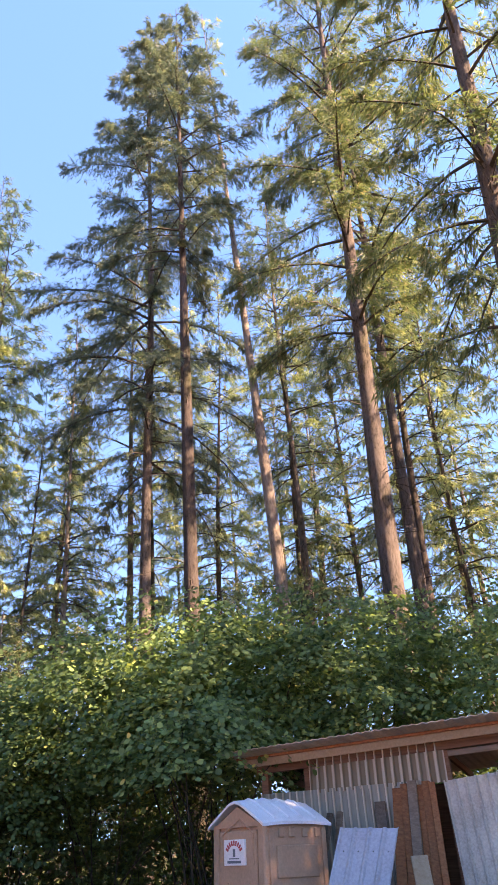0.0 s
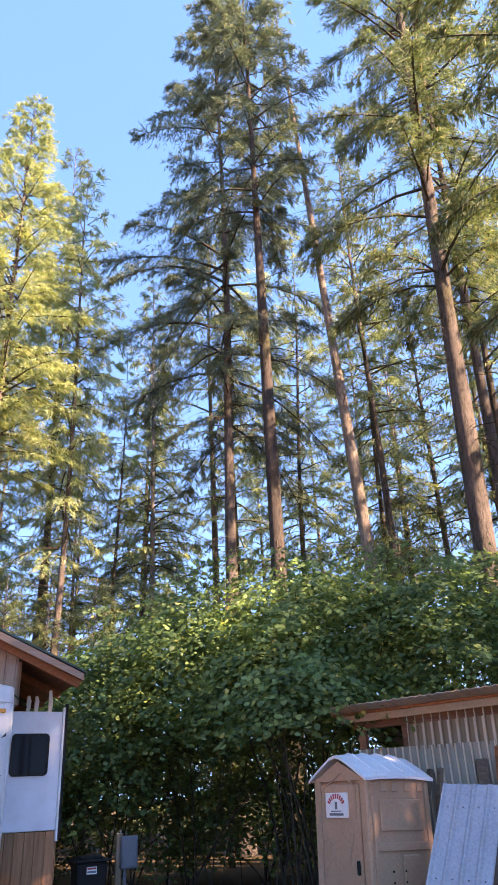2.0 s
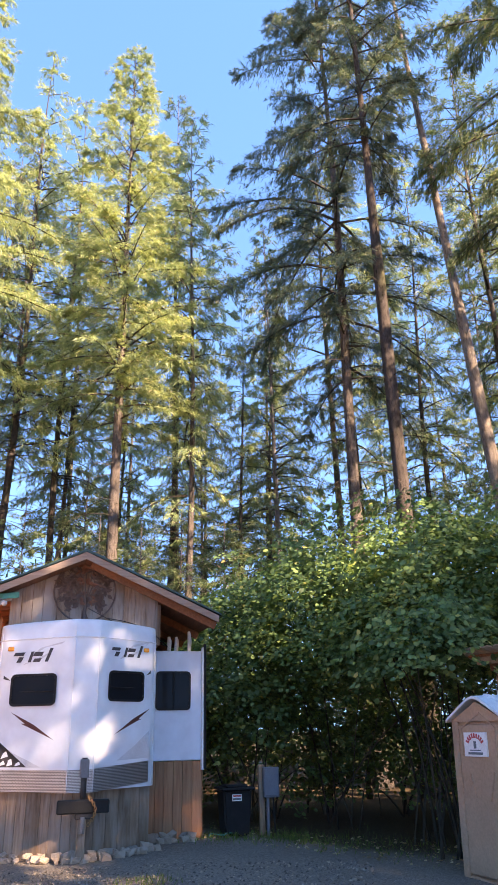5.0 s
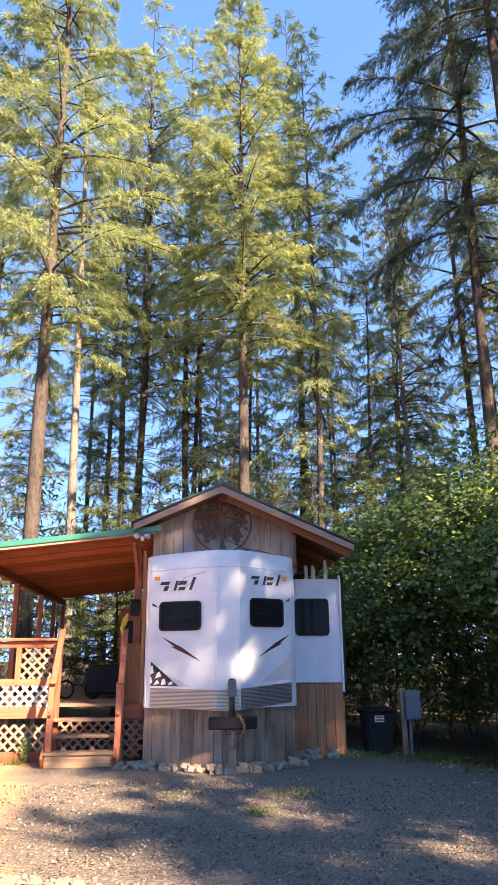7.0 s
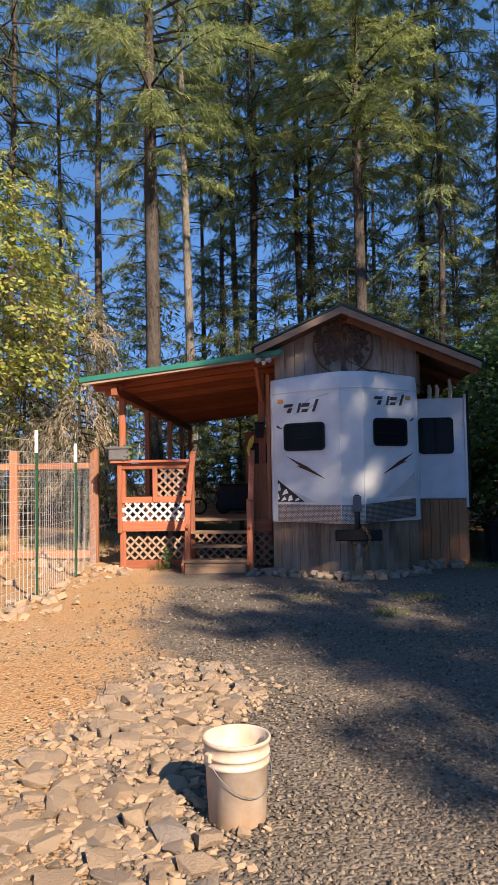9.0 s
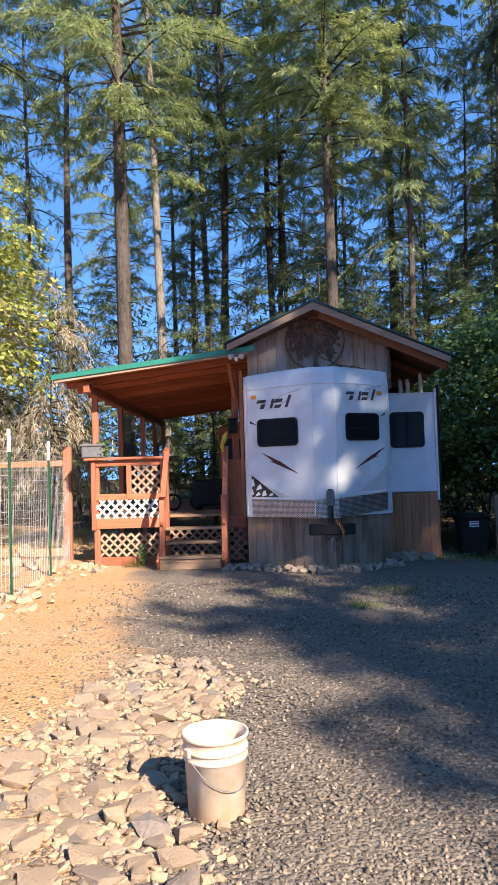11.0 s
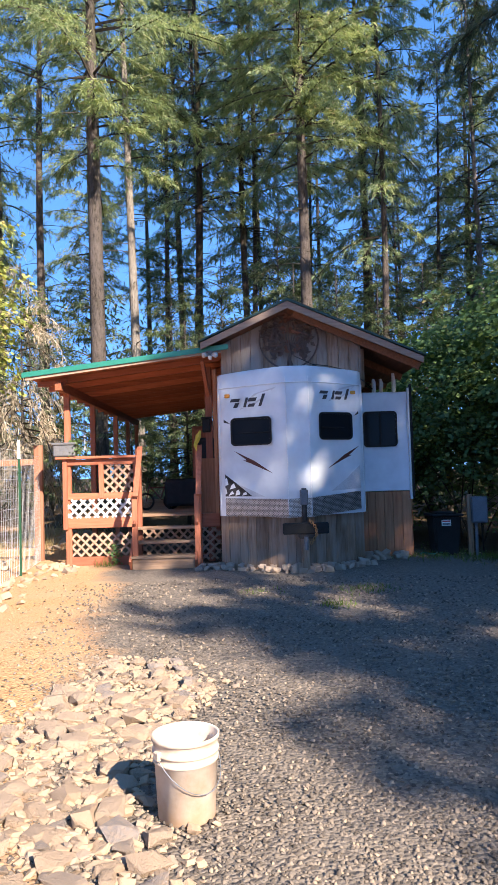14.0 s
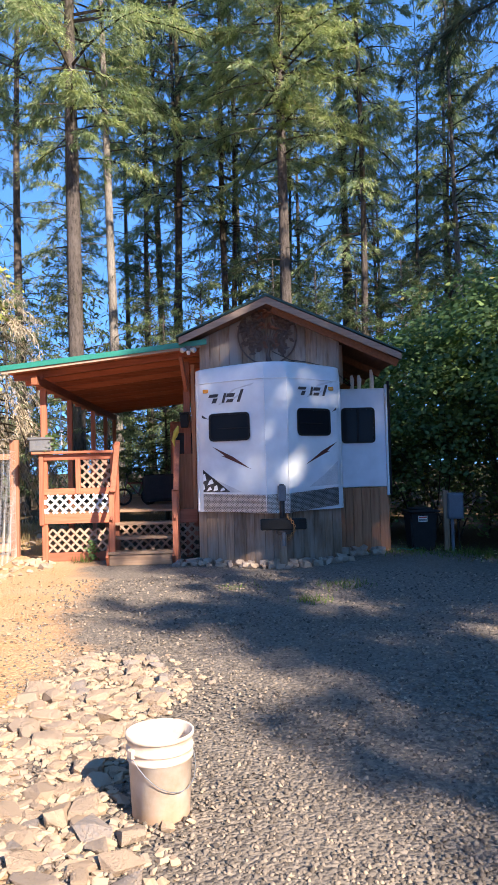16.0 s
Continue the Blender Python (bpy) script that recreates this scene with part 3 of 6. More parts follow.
# ---- ground ----
def ground_material():
    k = Nodes("gravel_and_dirt", 0.95, 0, 0.15)
    v = k.coords((1, 1, 1), True)
    sep = k.n("SeparateXYZ")
    k.link(v, sep.inputs[0])
    wob = k.noise(v, 0.7, 4.0)
    # dirt lies west of a slanting line x = -0.9 - 0.13 y
    ma = k.n("Math")
    ma.operation = "MULTIPLY_ADD"
    k.link(sep.outputs[1], ma.inputs[0])
    ma.inputs[1].default_value = 0.13
    k.link(sep.outputs[0], ma.inputs[2])
    mb = k.n("Math")
    mb.operation = "MULTIPLY_ADD"
    k.link(wob, mb.inputs[0])
    mb.inputs[1].default_value = 1.6
    k.link(ma.outputs[0], mb.inputs[2])
    dirt = k.ramp(mb.outputs[0], [(0.0, (1, 1, 1)), (0.45, (0, 0, 0))])
    # forest floor north and east
    mf = k.n("Math")
    mf.operation = "MULTIPLY_ADD"
    k.link(sep.outputs[1], mf.inputs[0])
    mf.inputs[1].default_value = 1.0
    mx = k.n("Math")
    mx.operation = "MULTIPLY_ADD"
    k.link(sep.outputs[0], mx.inputs[0])
    mx.inputs[1].default_value = 0.8
    k.link(wob, mx.inputs[2])
    k.link(mx.outputs[0], mf.inputs[2])
    mg = k.n("Math")
    mg.operation = "SUBTRACT"
    k.link(mf.outputs[0], mg.inputs[0])
    mg.inputs[1].default_value = 16.6
    floor = k.ramp(mg.outputs[0], [(0.0, (0, 0, 0)), (0.9, (1, 1, 1))])
    peb = k.n("TexVoronoi", Scale=42.0)
    k.link(v, peb.inputs["Vector"])
    pc = k.ramp(peb.outputs["Color"], [(0.0, (0.080, 0.067, 0.056)), (0.5, (0.165, 0.138, 0.113)), (1.0, (0.28, 0.227, 0.177))])
    big = k.noise(v, 0.9, 5.0)
    grav = k.mix(k.ramp(big, [(0.35, (0, 0, 0)), (0.7, (0.6, 0.57, 0.54))]), pc, (0.185, 0.154, 0.125))
    fine = k.noise(v, 35.0, 5.0)
    dcol = k.ramp(fine, [(0.3, (0.34, 0.185, 0.088)), (0.7, (0.60, 0.35, 0.175))])
    dcol = k.mix(k.ramp(big, [(0.4, (0, 0, 0)), (0.7, (0.5, 0.5, 0.5))]), dcol, (0.42, 0.33, 0.22))
    lit = k.ramp(fine, [(0.3, (0.035, 0.024, 0.014)), (0.6, (0.10, 0.065, 0.035)), (0.75, (0.22, 0.14, 0.07))])
    k.color(k.mix(floor, k.mix(dirt, grav, dcol), lit))
    h = k.n("Math")
    h.operation = "SUBTRACT"
    k.link(fine, h.inputs[0])
    k.link(peb.outputs["Distance"], h.inputs[1])
    k.bump(h.outputs[0], 0.02, 0.7)
    return k.m


def build_ground():
    xs = np.concatenate([np.linspace(-400, -30, 8), np.linspace(-24, 24, 97), np.linspace(30, 400, 8)])
    ys = np.concatenate([np.linspace(-400, -20, 8), np.linspace(-14, 34, 97), np.linspace(40, 600, 8)])
    verts, faces = [], []
    for y in ys:
        for x in xs:
            w = 0.03 if abs(x) < 25 and -15 < y < 35 else 0.0
            verts.append((x, y, ground_z(x, y) + w * (noise.noise((x * 0.9, y * 0.9, 0)) * 0.6 + noise.noise((x * 2.6, y * 2.6, 3)) * 0.3)))
    nx = len(xs)
    for j in range(len(ys) - 1):
        for i in range(nx - 1):
            a = j * nx + i
            faces.append((a, a + 1, a + 1 + nx, a + nx))
    me = raw("ground", verts, faces)
    me.polygons.foreach_set("use_smooth", [True] * len(me.polygons))
    tagged(link_mesh("ground", me, ground_material()), "grey gravel yard with orange-tan bare dirt and forest floor", "ground", kind="structure")


build_ground()


# ---- cabin and trailer ----
M_WHITE = plain("trailer_white", (0.60, 0.62, 0.64), (0.68, 0.70, 0.71), 0.42, 0, 0.8, 2.5, 0.0001, 0.3)
M_WHITE2 = plain("slide_white", (0.56, 0.60, 0.66), (0.63, 0.67, 0.72), 0.35, 0, 0.8, 2.5, 0.0001, 0.5)
M_TRIM = plain("white_trim", (0.66, 0.66, 0.66), (0.78, 0.78, 0.77), 0.4)
M_BLACK = plain("black_plastic", (0.010, 0.010, 0.010), (0.020, 0.020, 0.020), 0.6, spec=0.15)
M_STEEL_DARK = plain("dark_steel", (0.02, 0.02, 0.022), (0.07, 0.06, 0.055), 0.55, 0.6)
M_STEEL = plain("galvanised_steel", (0.30, 0.31, 0.33), (0.45, 0.46, 0.47), 0.42, 0.8)
M_PLANK = wood("weathered_plank", (0.13, 0.082, 0.058), (0.42, 0.295, 0.205), 0.85, 2, (0.34, 0.30, 0.27))
M_SKIRT = wood("skirting_plank", (0.13, 0.075, 0.048), (0.40, 0.26, 0.17), 0.85, 2, (0.30, 0.235, 0.19))
M_CEDAR = wood("fresh_cedar", (0.25, 0.098, 0.048), (0.48, 0.23, 0.125), 0.7, 2)
M_RED = wood("red_stained_wood", (0.28, 0.085, 0.045), (0.48, 0.168, 0.098), 0.6, 0)
M_REDZ = wood("red_stained_post", (0.29, 0.092, 0.05), (0.50, 0.185, 0.108), 0.6, 2)
M_REDY = wood("red_stained_rafter", (0.30, 0.09, 0.042), (0.48, 0.165, 0.085), 0.65, 1)
M_SOFFIT = wood("dark_soffit_wood", (0.12, 0.045, 0.022), (0.24, 0.10, 0.05), 0.75, 1)
M_TREAD = wood("worn_tread", (0.20, 0.12, 0.08), (0.40, 0.27, 0.18), 0.8, 0)
M_FASCIA = wood("fascia_board", (0.24, 0.17, 0.13), (0.40, 0.30, 0.235), 0.75, 0)
M_GREEN = plain("green_roof_metal", (0.015, 0.16, 0.115), (0.025, 0.22, 0.16), 0.4, 0.2, 3, 40, 0.0005, 0.5)
M_GREEN_DARK = plain("dark_green_roof_metal", (0.02, 0.055, 0.05), (0.035, 0.08, 0.07), 0.5, 0.2)
M_GLASS = Nodes("tinted_glass", 0.04, 0, 0.05)
M_GLASS.b.inputs["Base Color"].default_value = (0.012, 0.013, 0.015, 1)
M_GLASS = M_GLASS.m
M_LATTICE = plain("lattice_tan", (0.30, 0.185, 0.125), (0.42, 0.275, 0.195), 0.7, 0, 5, 50)
# whitened copy of lattice_tan: sun on one band is put into the colour
M_LATTICE_SUN = plain("lattice_sunlit_white", (0.60, 0.58, 0.56), (0.70, 0.68, 0.66), 0.6)


def face_strip(bm, front, x0, x1, z0, z1, n=14, lift=0.004, thick=0.0):
    """A patch laid on a front surface y = front(x, z)."""
    top, bot = [], []
    for i in range(n + 1):
        x = x0 + (x1 - x0) * i / n
        top.append(bm.verts.new((x, front(x, z1) - lift, z1)))
        bot.append(bm.verts.new((x, front(x, z0) - lift, z0)))
    for i in range(n):
        bm.faces.new((bot[i], bot[i + 1], top[i + 1], top[i]))


# the nose: two flat cheeks turned outwards, a narrow band between them
NX0, NX1, NXA, NXB = -0.37, 2.03, 0.72, 1.08
NY, NYC = 11.86, 11.30


def nose_y(x, z=1.5):
    """Front of the trailer's nose at a height."""
    lean = 0.0 if z < 2.6 else 0.16 * ((z - 2.6) / 0.6) ** 2
    if x < NXA:
        f = (x - NX0) / (NXA - NX0)
    elif x > NXB:
        f = (NX1 - x) / (NX1 - NXB)
    else:
        f = 1.0
    f = max(0.0, min(1.0, f))
    edge = min(x - NX0, NX1 - x)
    rnd = 0.10 * max(0.0, 1 - edge / 0.10) ** 2
    return NY + (NYC - NY) * f + lean + rnd


def build_trailer():
    tr = thing("travel_trailer", 0, 0, 0, 0, "white fifth-wheel travel trailer nose with dark windows and plank skirting", "trailer")
    cols = sorted(set([NX0 + 0.1 * i for i in range(25)] + [NX0, NX0 + 0.02, NX0 + 0.05, NXA, NXB, NX1 - 0.05, NX1 - 0.02, NX1]))
    cols = [c for c in cols if c <= NX1]
    zs = [0.85, 1.2, 1.7, 2.2, 2.6, 2.8, 2.95, 3.06, 3.13, 3.17]
    bm = bmesh.new()
    grid = [[bm.verts.new((x, nose_y(x, z), z + (0.05 * (1 - ((x - 0.83) / 1.2) ** 2) if z > 3 else 0))) for x in cols] for z in zs]
    for j in range(len(zs) - 1):
        for i in range(len(cols) - 1):
            bm.faces.new((grid[j][i], grid[j][i + 1], grid[j + 1][i + 1], grid[j + 1][i]))
    back_t = [bm.verts.new((x, 19.0, 3.20)) for x in cols]
    for i in range(len(cols) - 1):
        bm.faces.new((grid[-1][i], grid[-1][i + 1], back_t[i + 1], back_t[i]))
    back_b = [bm.verts.new((x, 19.0, 0.85)) for x in (cols[0], cols[-1])]
    for side, b, t in ((0, back_b[0], back_t[0]), (-1, back_b[1], back_t[-1])):
        bm.faces.new([r[side] for r in grid] + [t, b])
    bmesh.ops.recalc_face_normals(bm, faces=bm.faces)
    part("body", bm, M_WHITE, tr, "", True)
    # seams of the nose
    for x in (NX0 + 0.03, NXA, NXB, NX1 - 0.03):
        bm = bmesh.new()
        tube(bm, [(x, nose_y(x, z) - 0.003, z) for z in (0.87, 1.5, 2.2, 2.6, 2.8, 2.95, 3.05)], [0.008] * 7, 6)
        part("seam", bm, M_TRIM, tr, "white moulding")
    bm = bmesh.new()
    tube(bm, [(x, nose_y(x, 2.93) - 0.004, 2.93 + 0.02 * (1 - ((x - 0.83) / 1.2) ** 2)) for x in cols], [0.010] * len(cols), 6)
    part("cap_moulding", bm, M_TRIM, tr, "white moulding")
    return tr


trailer = build_trailer()


def ring_outline(x0, x1, z0, z1, r, skew=0.0, n=6):
    """A rounded rectangle in x, z; skew slides the top sideways."""
    pts = []
    for cx, cz, a0 in ((x1 - r, z1 - r, 0), (x0 + r, z1 - r, 90), (x0 + r, z0 + r, 180), (x1 - r, z0 + r, 270)):
        for i in range(n + 1):
            a = radians(a0 + 90 * i / n)
            x, z = cx + r * math.cos(a), cz + r * math.sin(a)
            pts.append((x + skew * (z - z0), z))
    return pts


def rv_window(x0, x1, z0, z1, front, parent, skew=0.0, slide=False):
    """A trailer window: rubber frame, dark panes."""
    rim = ring_outline(x0, x1, z0, z1, 0.07, skew)
    inn = ring_outline(x0 + 0.03, x1 - 0.03, z0 + 0.03, z1 - 0.03, 0.05, skew)
    win = new("window")
    win.parent = parent
    bm = bmesh.new()
    a = [bm.verts.new((x, front(x, z) - 0.002, z)) for x, z in rim]
    b = [bm.verts.new((x, front(x, z) - 0.022, z)) for x, z in rim]
    c = [bm.verts.new((x, front(x, z) - 0.022, z)) for x, z in inn]
    d = [bm.verts.new((x, front(x, z) - 0.010, z)) for x, z in inn]
    n = len(rim)
    for i in range(n):
        j = (i + 1) % n
        for p, q in ((a, b), (b, c), (c, d)):
            bm.faces.new((p[i], p[j], q[j], q[i]))
    bmesh.ops.recalc_face_normals(bm, faces=bm.faces)
    part("window_frame", bm, M_BLACK, win)
    bm = bmesh.new()
    bm.faces.new([bm.verts.new((x, front(x, z) - 0.009, z)) for x, z in inn])
    part("pane", bm, M_GLASS, win)
    if slide:
        xm = (x0 + x1) / 2
        board("mullion", xm - 0.02, xm + 0.02, front(xm, z0) - 0.02, front(xm, z0) - 0.008, z0 + 0.03, z1 - 0.03, M_BLACK, win, 0.002)
    else:
        zm = z0 + (z1 - z0) * 0.45
        bm = bmesh.new()
        tube(bm, [(x0 + 0.04 + skew * (zm - z0), front(x0, zm) - 0.014, zm), (x1 - 0.04 + skew * (zm - z0), front(x1, zm) - 0.014, zm)], [0.009] * 2, 6)
        part("window_bar", bm, M_BLACK, win)
    return win


rv_window(-0.16, 0.49, 1.98, 2.43, nose_y, trailer)
rv_window(1.24, 1.82, 2.03, 2.47, nose_y, trailer)

# slide-out beside the trailer
slide = thing("slide_out_room", 0, 0, 0, 0, "pale white slide-out box of the trailer with one dark window", "slide-out")
board("body", 2.05, 2.97, 12.78, 16.2, 1.15, 2.90, M_WHITE2, slide, 0.012)
board("edge_trim", 2.955, 3.00, 12.72, 12.80, 1.00, 2.96, M_TRIM, slide, 0.006)
board("seal_strip", 2.99, 3.03, 12.70, 12.79, 1.02, 3.02, M_BLACK, slide, 0.006)
rv_window(2.17, 2.77, 1.93, 2.56, lambda x, z: 12.775, slide, 0, True)

# plank skirting below
skirt = tagged(thing("plank_skirting"), "weathered vertical plank skirting below the trailer", "skirting")
_r = random.Random(3)
_x = NX0 + 0.02
while _x < NX1 - 0.05:
    _w = _r.uniform(0.12, 0.2)
    _x1 = min(_x + _w, NX1 - 0.02)
    _ya, _yb = nose_y(_x) + 0.10, nose_y(_x1) + 0.10
    strut("plank", (_x, _ya + _r.uniform(0, 0.012), 0.44), (_x1 - 0.004, _yb + _r.uniform(0, 0.008), 0.44), 0.03, 0.88, M_SKIRT, skirt)
    _x = _x1
_x = 2.06
while _x < 2.98:
    _x1 = min(_x + _r.uniform(0.13, 0.17), 3.0)
    board("plank", _x, _x1 - 0.005, 12.80, 12.83, 0.0, 1.14, M_CEDAR, skirt)
    _x = _x1

# gable cabin roof over the trailer
WY, FY = 12.35, 11.85
APX, APZ = 0.83, 4.36
EL, ER = (-0.62, 3.70), (3.05, 3.38)


def build_cabin():
    cab = thing("cabin", 0, 0, 0, 0, "gabled plank cabin roof built over the trailer, with green metal roofing", "cabin")
    # roof slabs
    for nm, (ex, ez) in (("roof_west", EL), ("roof_east", ER)):
        bm = bmesh.new()
        d = 0.09
        extrude_outline(bm, [(APX, APZ), (ex, ez), (ex, ez - d), (APX, APZ - d)], FY + 0.03, 20.0)
        part("roof", bm, M_SOFFIT, cab, "dark red-brown board underside")
        bm = bmesh.new()
        k = -0.04 if ex < APX else 0.04
        extrude_outline(bm, [(APX, APZ + 0.045), (ex + k, ez + 0.03), (ex + k, ez + 0.004), (APX, APZ + 0.004)], FY - 0.03, 20.05)
        part("roofing", bm, M_GREEN_DARK, cab, "dark green metal roofing")
        bm = bmesh.new()
        extrude_outline(bm, [(APX, APZ - 0.002), (ex, ez - 0.002), (ex, ez - 0.11), (APX, APZ - 0.12)], FY - 0.01, FY + 0.027)
        part("fascia", bm, M_FASCIA, cab, "pale weathered fascia board")
    # wall of planks
    r = random.Random(8)
    x, x1 = -0.30, 2.10
    while x < x1 - 0.02:
        w = min(r.uniform(0.16, 0.23), x1 - x)
        def rz(xx):
            return APZ - 0.1 - (APX - xx) * (APZ - EL[1]) / (APX - EL[0]) if xx < APX else APZ - 0.1 - (xx - APX) * (APZ - ER[1]) / (ER[0] - APX)
        bm = bmesh.new()
        pts = [(x + 0.003, 2.9), (x + w - 0.003, 2.9), (x + w - 0.003, rz(x + w)), (x + 0.003, rz(x))]
        if x < APX < x + w:
            pts.insert(3, (APX, APZ - 0.1))
        dy = r.uniform(0, 0.012)
        extrude_outline(bm, pts, WY - dy, WY + 0.03)
        part("plank", bm, M_PLANK, cab)
        x += w
    # side wall on the east, set in under the eave, and back wall
    board("side_wall", 2.10, 2.16, WY + 0.04, 19.9, 2.95, 3.62, M_SKIRT, cab)
    for yy in (12.0, 13.4, 14.8, 16.2):
        strut("rafter", (APX + 0.1, yy, APZ - 0.18), (ER[0] - 0.03, yy, ER[1] - 0.15), 0.05, 0.12, M_SOFFIT, cab)
    return cab


cabin = build_cabin()


# ---- trailer fittings ----
def lay(name, outline, front, material, parent, lift=0.004, label="", thick=0.003):
    """A thin decal or plate laid on a front surface, its outline in x, z."""
    bm = bmesh.new()
    if front is nose_y:
        outline = [(min(max(x, NX0 + 0.10), NX1 - 0.10), z) for x, z in outline]
    a = [bm.verts.new((x, front(x, z) - lift, z)) for x, z in outline]
    b = [bm.verts.new((x, front(x, z) - lift + thick, z)) for x, z in outline]
    n = len(a)
    bm.faces.new(a)
    for i in range(n):
        bm.faces.new((a[i], a[(i + 1) % n], b[(i + 1) % n], b[i]))
    bmesh.ops.triangulate(bm, faces=[f for f in bm.faces if len(f.verts) > 4])
    bmesh.ops.recalc_face_normals(bm, faces=bm.faces)
    return part(name, bm, material, parent, label)


M_DECAL = plain("dark_decal", (0.02, 0.018, 0.02), (0.07, 0.055, 0.05), 0.4)
M_DECAL_R = plain("maroon_decal", (0.06, 0.015, 0.012), (0.12, 0.03, 0.02), 0.4)
M_DECAL_G = plain("grey_decal", (0.42, 0.42, 0.43), (0.55, 0.55, 0.56), 0.4)
M_AMBER = plain("amber_lens", (0.55, 0.20, 0.02), (0.65, 0.26, 0.03), 0.25)


def diamond_plate():
    k = Nodes("diamond_plate", 0.34, 0.9, 0.5)
    v = k.coords((1, 1, 1))
    sep = k.n("SeparateXYZ")
    k.link(v, sep.inputs[0])
    w1 = k.n("TexWave", Scale=9.0, Distortion=0.0)
    w1.bands_direction = "DIAGONAL"
    k.link(v, w1.inputs["Vector"])
    ch = k.n("TexBrick", Scale=13.0)
    ch.inputs["Mortar Size"].default_value = 0.05
    mp = k.n("Mapping", Scale=(1, 1, 1), Rotation=(radians(90), 0, radians(0)))
    k.link(v, mp.inputs[0])
    k.link(mp.outputs[0], ch.inputs["Vector"])
    k.bump(ch.outputs["Fac"], 0.006, 0.8)
    st = k.noise(v, 3.0, 4)
    col = k.ramp(st, [(0.3, (0.40, 0.375, 0.35)), (0.7, (0.62, 0.59, 0.55))])
    k.color(k.mix(ch.outputs["Fac"], col, (0.12, 0.11, 0.105)))
    return k.m


M_PLATE = diamond_plate()
M_METERD = plain("dull_grey_steel", (0.10, 0.105, 0.115), (0.17, 0.175, 0.185), 0.5, 0.4)
lay("stone_guard", [(NX0 + 0.06, 0.86), (NXA, 0.83), (NXA, 1.12), (NX0 + 0.06, 1.14)], nose_y, M_PLATE, trailer, 0.01, "diamond plate stone guard")
lay("stone_guard", [(NXA, 0.83), (NXB, 0.83), (NXB, 1.13), (NXA, 1.12)], nose_y, M_PLATE, trailer, 0.01, "diamond plate stone guard")
lay("stone_guard", [(NXB + 0.005, 0.83), (NX1 - 0.03, 0.91), (NX1 - 0.03, 1.20), (NXB + 0.005, 1.13)], nose_y, M_PLATE, trailer, 0.01, "diamond plate stone guard")
# lower edge lip, corner stripes and slashes
for pts in ([(-0.12, 1.905), (0.20, 1.735), (0.12, 1.72)], [(0.03, 1.745), (0.20, 1.738), (0.50, 1.52), (0.13, 1.70)],
            [(1.93, 1.935), (1.64, 1.78), (1.72, 1.765)], [(1.80, 1.785), (1.65, 1.783), (1.36, 1.57), (1.70, 1.745)]):
    lay("slash_decal", pts, nose_y, M_DECAL_R, trailer)
lay("corner_stripe", [(-0.33, 2.42), (-0.16, 2.34), (-0.33, 2.37)], nose_y, M_DECAL, trailer)
lay("corner_stripe", [(2.0, 2.50), (1.85, 2.42), (2.0, 2.45)], nose_y, M_DECAL, trailer)
lay("corner_graphic", [(-0.33, 1.16), (0.36, 1.16), (-0.05, 1.36), (-0.33, 1.52)], nose_y, M_DECAL_G, trailer, 0.003)
lay("corner_graphic", [(-0.33, 1.17), (0.16, 1.17), (-0.08, 1.27), (-0.20, 1.40), (-0.33, 1.53)], nose_y, M_DECAL, trailer, 0.006, "dark corner graphic")
for x0, z0, w, h, s in ((-0.32, 1.34, 0.10, 0.13, 0.02), (-0.20, 1.28, 0.10, 0.10, 0.03), (-0.32, 1.20, 0.08, 0.11, 0.02), (-0.22, 1.18, 0.09, 0.08, 0.03), (-0.11, 1.18, 0.08, 0.10, 0.02), (0.0, 1.18, 0.08, 0.06, 0.02)):
    lay("graphic_facet", [(x0, z0), (x0 + w, z0 + s), (x0 + w - s, z0 + h), (x0 + s, z0 + h - s)], nose_y, M_TRIM, trailer, 0.009, "white shard")
lay("corner_graphic", [(1.42, 1.22), (1.99, 1.24), (1.99, 1.62), (1.70, 1.42)], nose_y, M_DECAL_G, trailer, 0.003)
lay("graphic_facet", [(1.94, 1.26), (2.0, 1.28), (2.0, 1.58)], nose_y, M_DECAL, trailer, 0.006)
# badge strokes in place of the maker's mark
for bx, bz, k in ((-0.16, 2.58, 0.86), (1.26, 2.66, 0.8)):
    for dx, dz, w, h, sl in ((0.00, 0.13, 0.17, 0.06, 0.03), (0.06, 0.02, 0.08, 0.09, 0.04), (0.25, 0.02, 0.05, 0.18, 0.05), (0.33, 0.12, 0.15, 0.07, 0.03), (0.33, 0.02, 0.12, 0.06, 0.03), (0.53, 0.02, 0.055, 0.23, 0.08)):
        lay("badge_stroke", [(bx + dx * k, bz + dz * k), (bx + (dx + w) * k, bz + dz * k), (bx + (dx + w + sl) * k, bz + (dz + h) * k), (bx + (dx + sl) * k, bz + (dz + h) * k)], nose_y, M_DECAL, trailer, 0.006)
    lay("badge_shadow", [(bx + 0.18 * k, bz - 0.02), (bx + 0.5 * k, bz + 0.08 * k), (bx + 0.86 * k, bz + 0.36 * k), (bx + 0.45 * k, bz + 0.26 * k)], nose_y, M_DECAL_G, trailer, 0.003)
for x in (-0.20, 1.84):
    bm = bmesh.new()
    box(bm, x - 0.045, x + 0.045, nose_y(x, 2.8) - 0.03, nose_y(x, 2.8) + 0.03, 2.77, 2.83, 0.01)
    part("marker_lamp", bm, M_AMBER, trailer, "small amber marker lamp")
lay("cap_emblem", [(0.70, 3.13), (1.12, 3.13), (0.98, 3.08), (0.90, 3.05), (0.82, 3.08)], lambda x, z: nose_y(x, z), M_DECAL_G, trailer, 0.006)

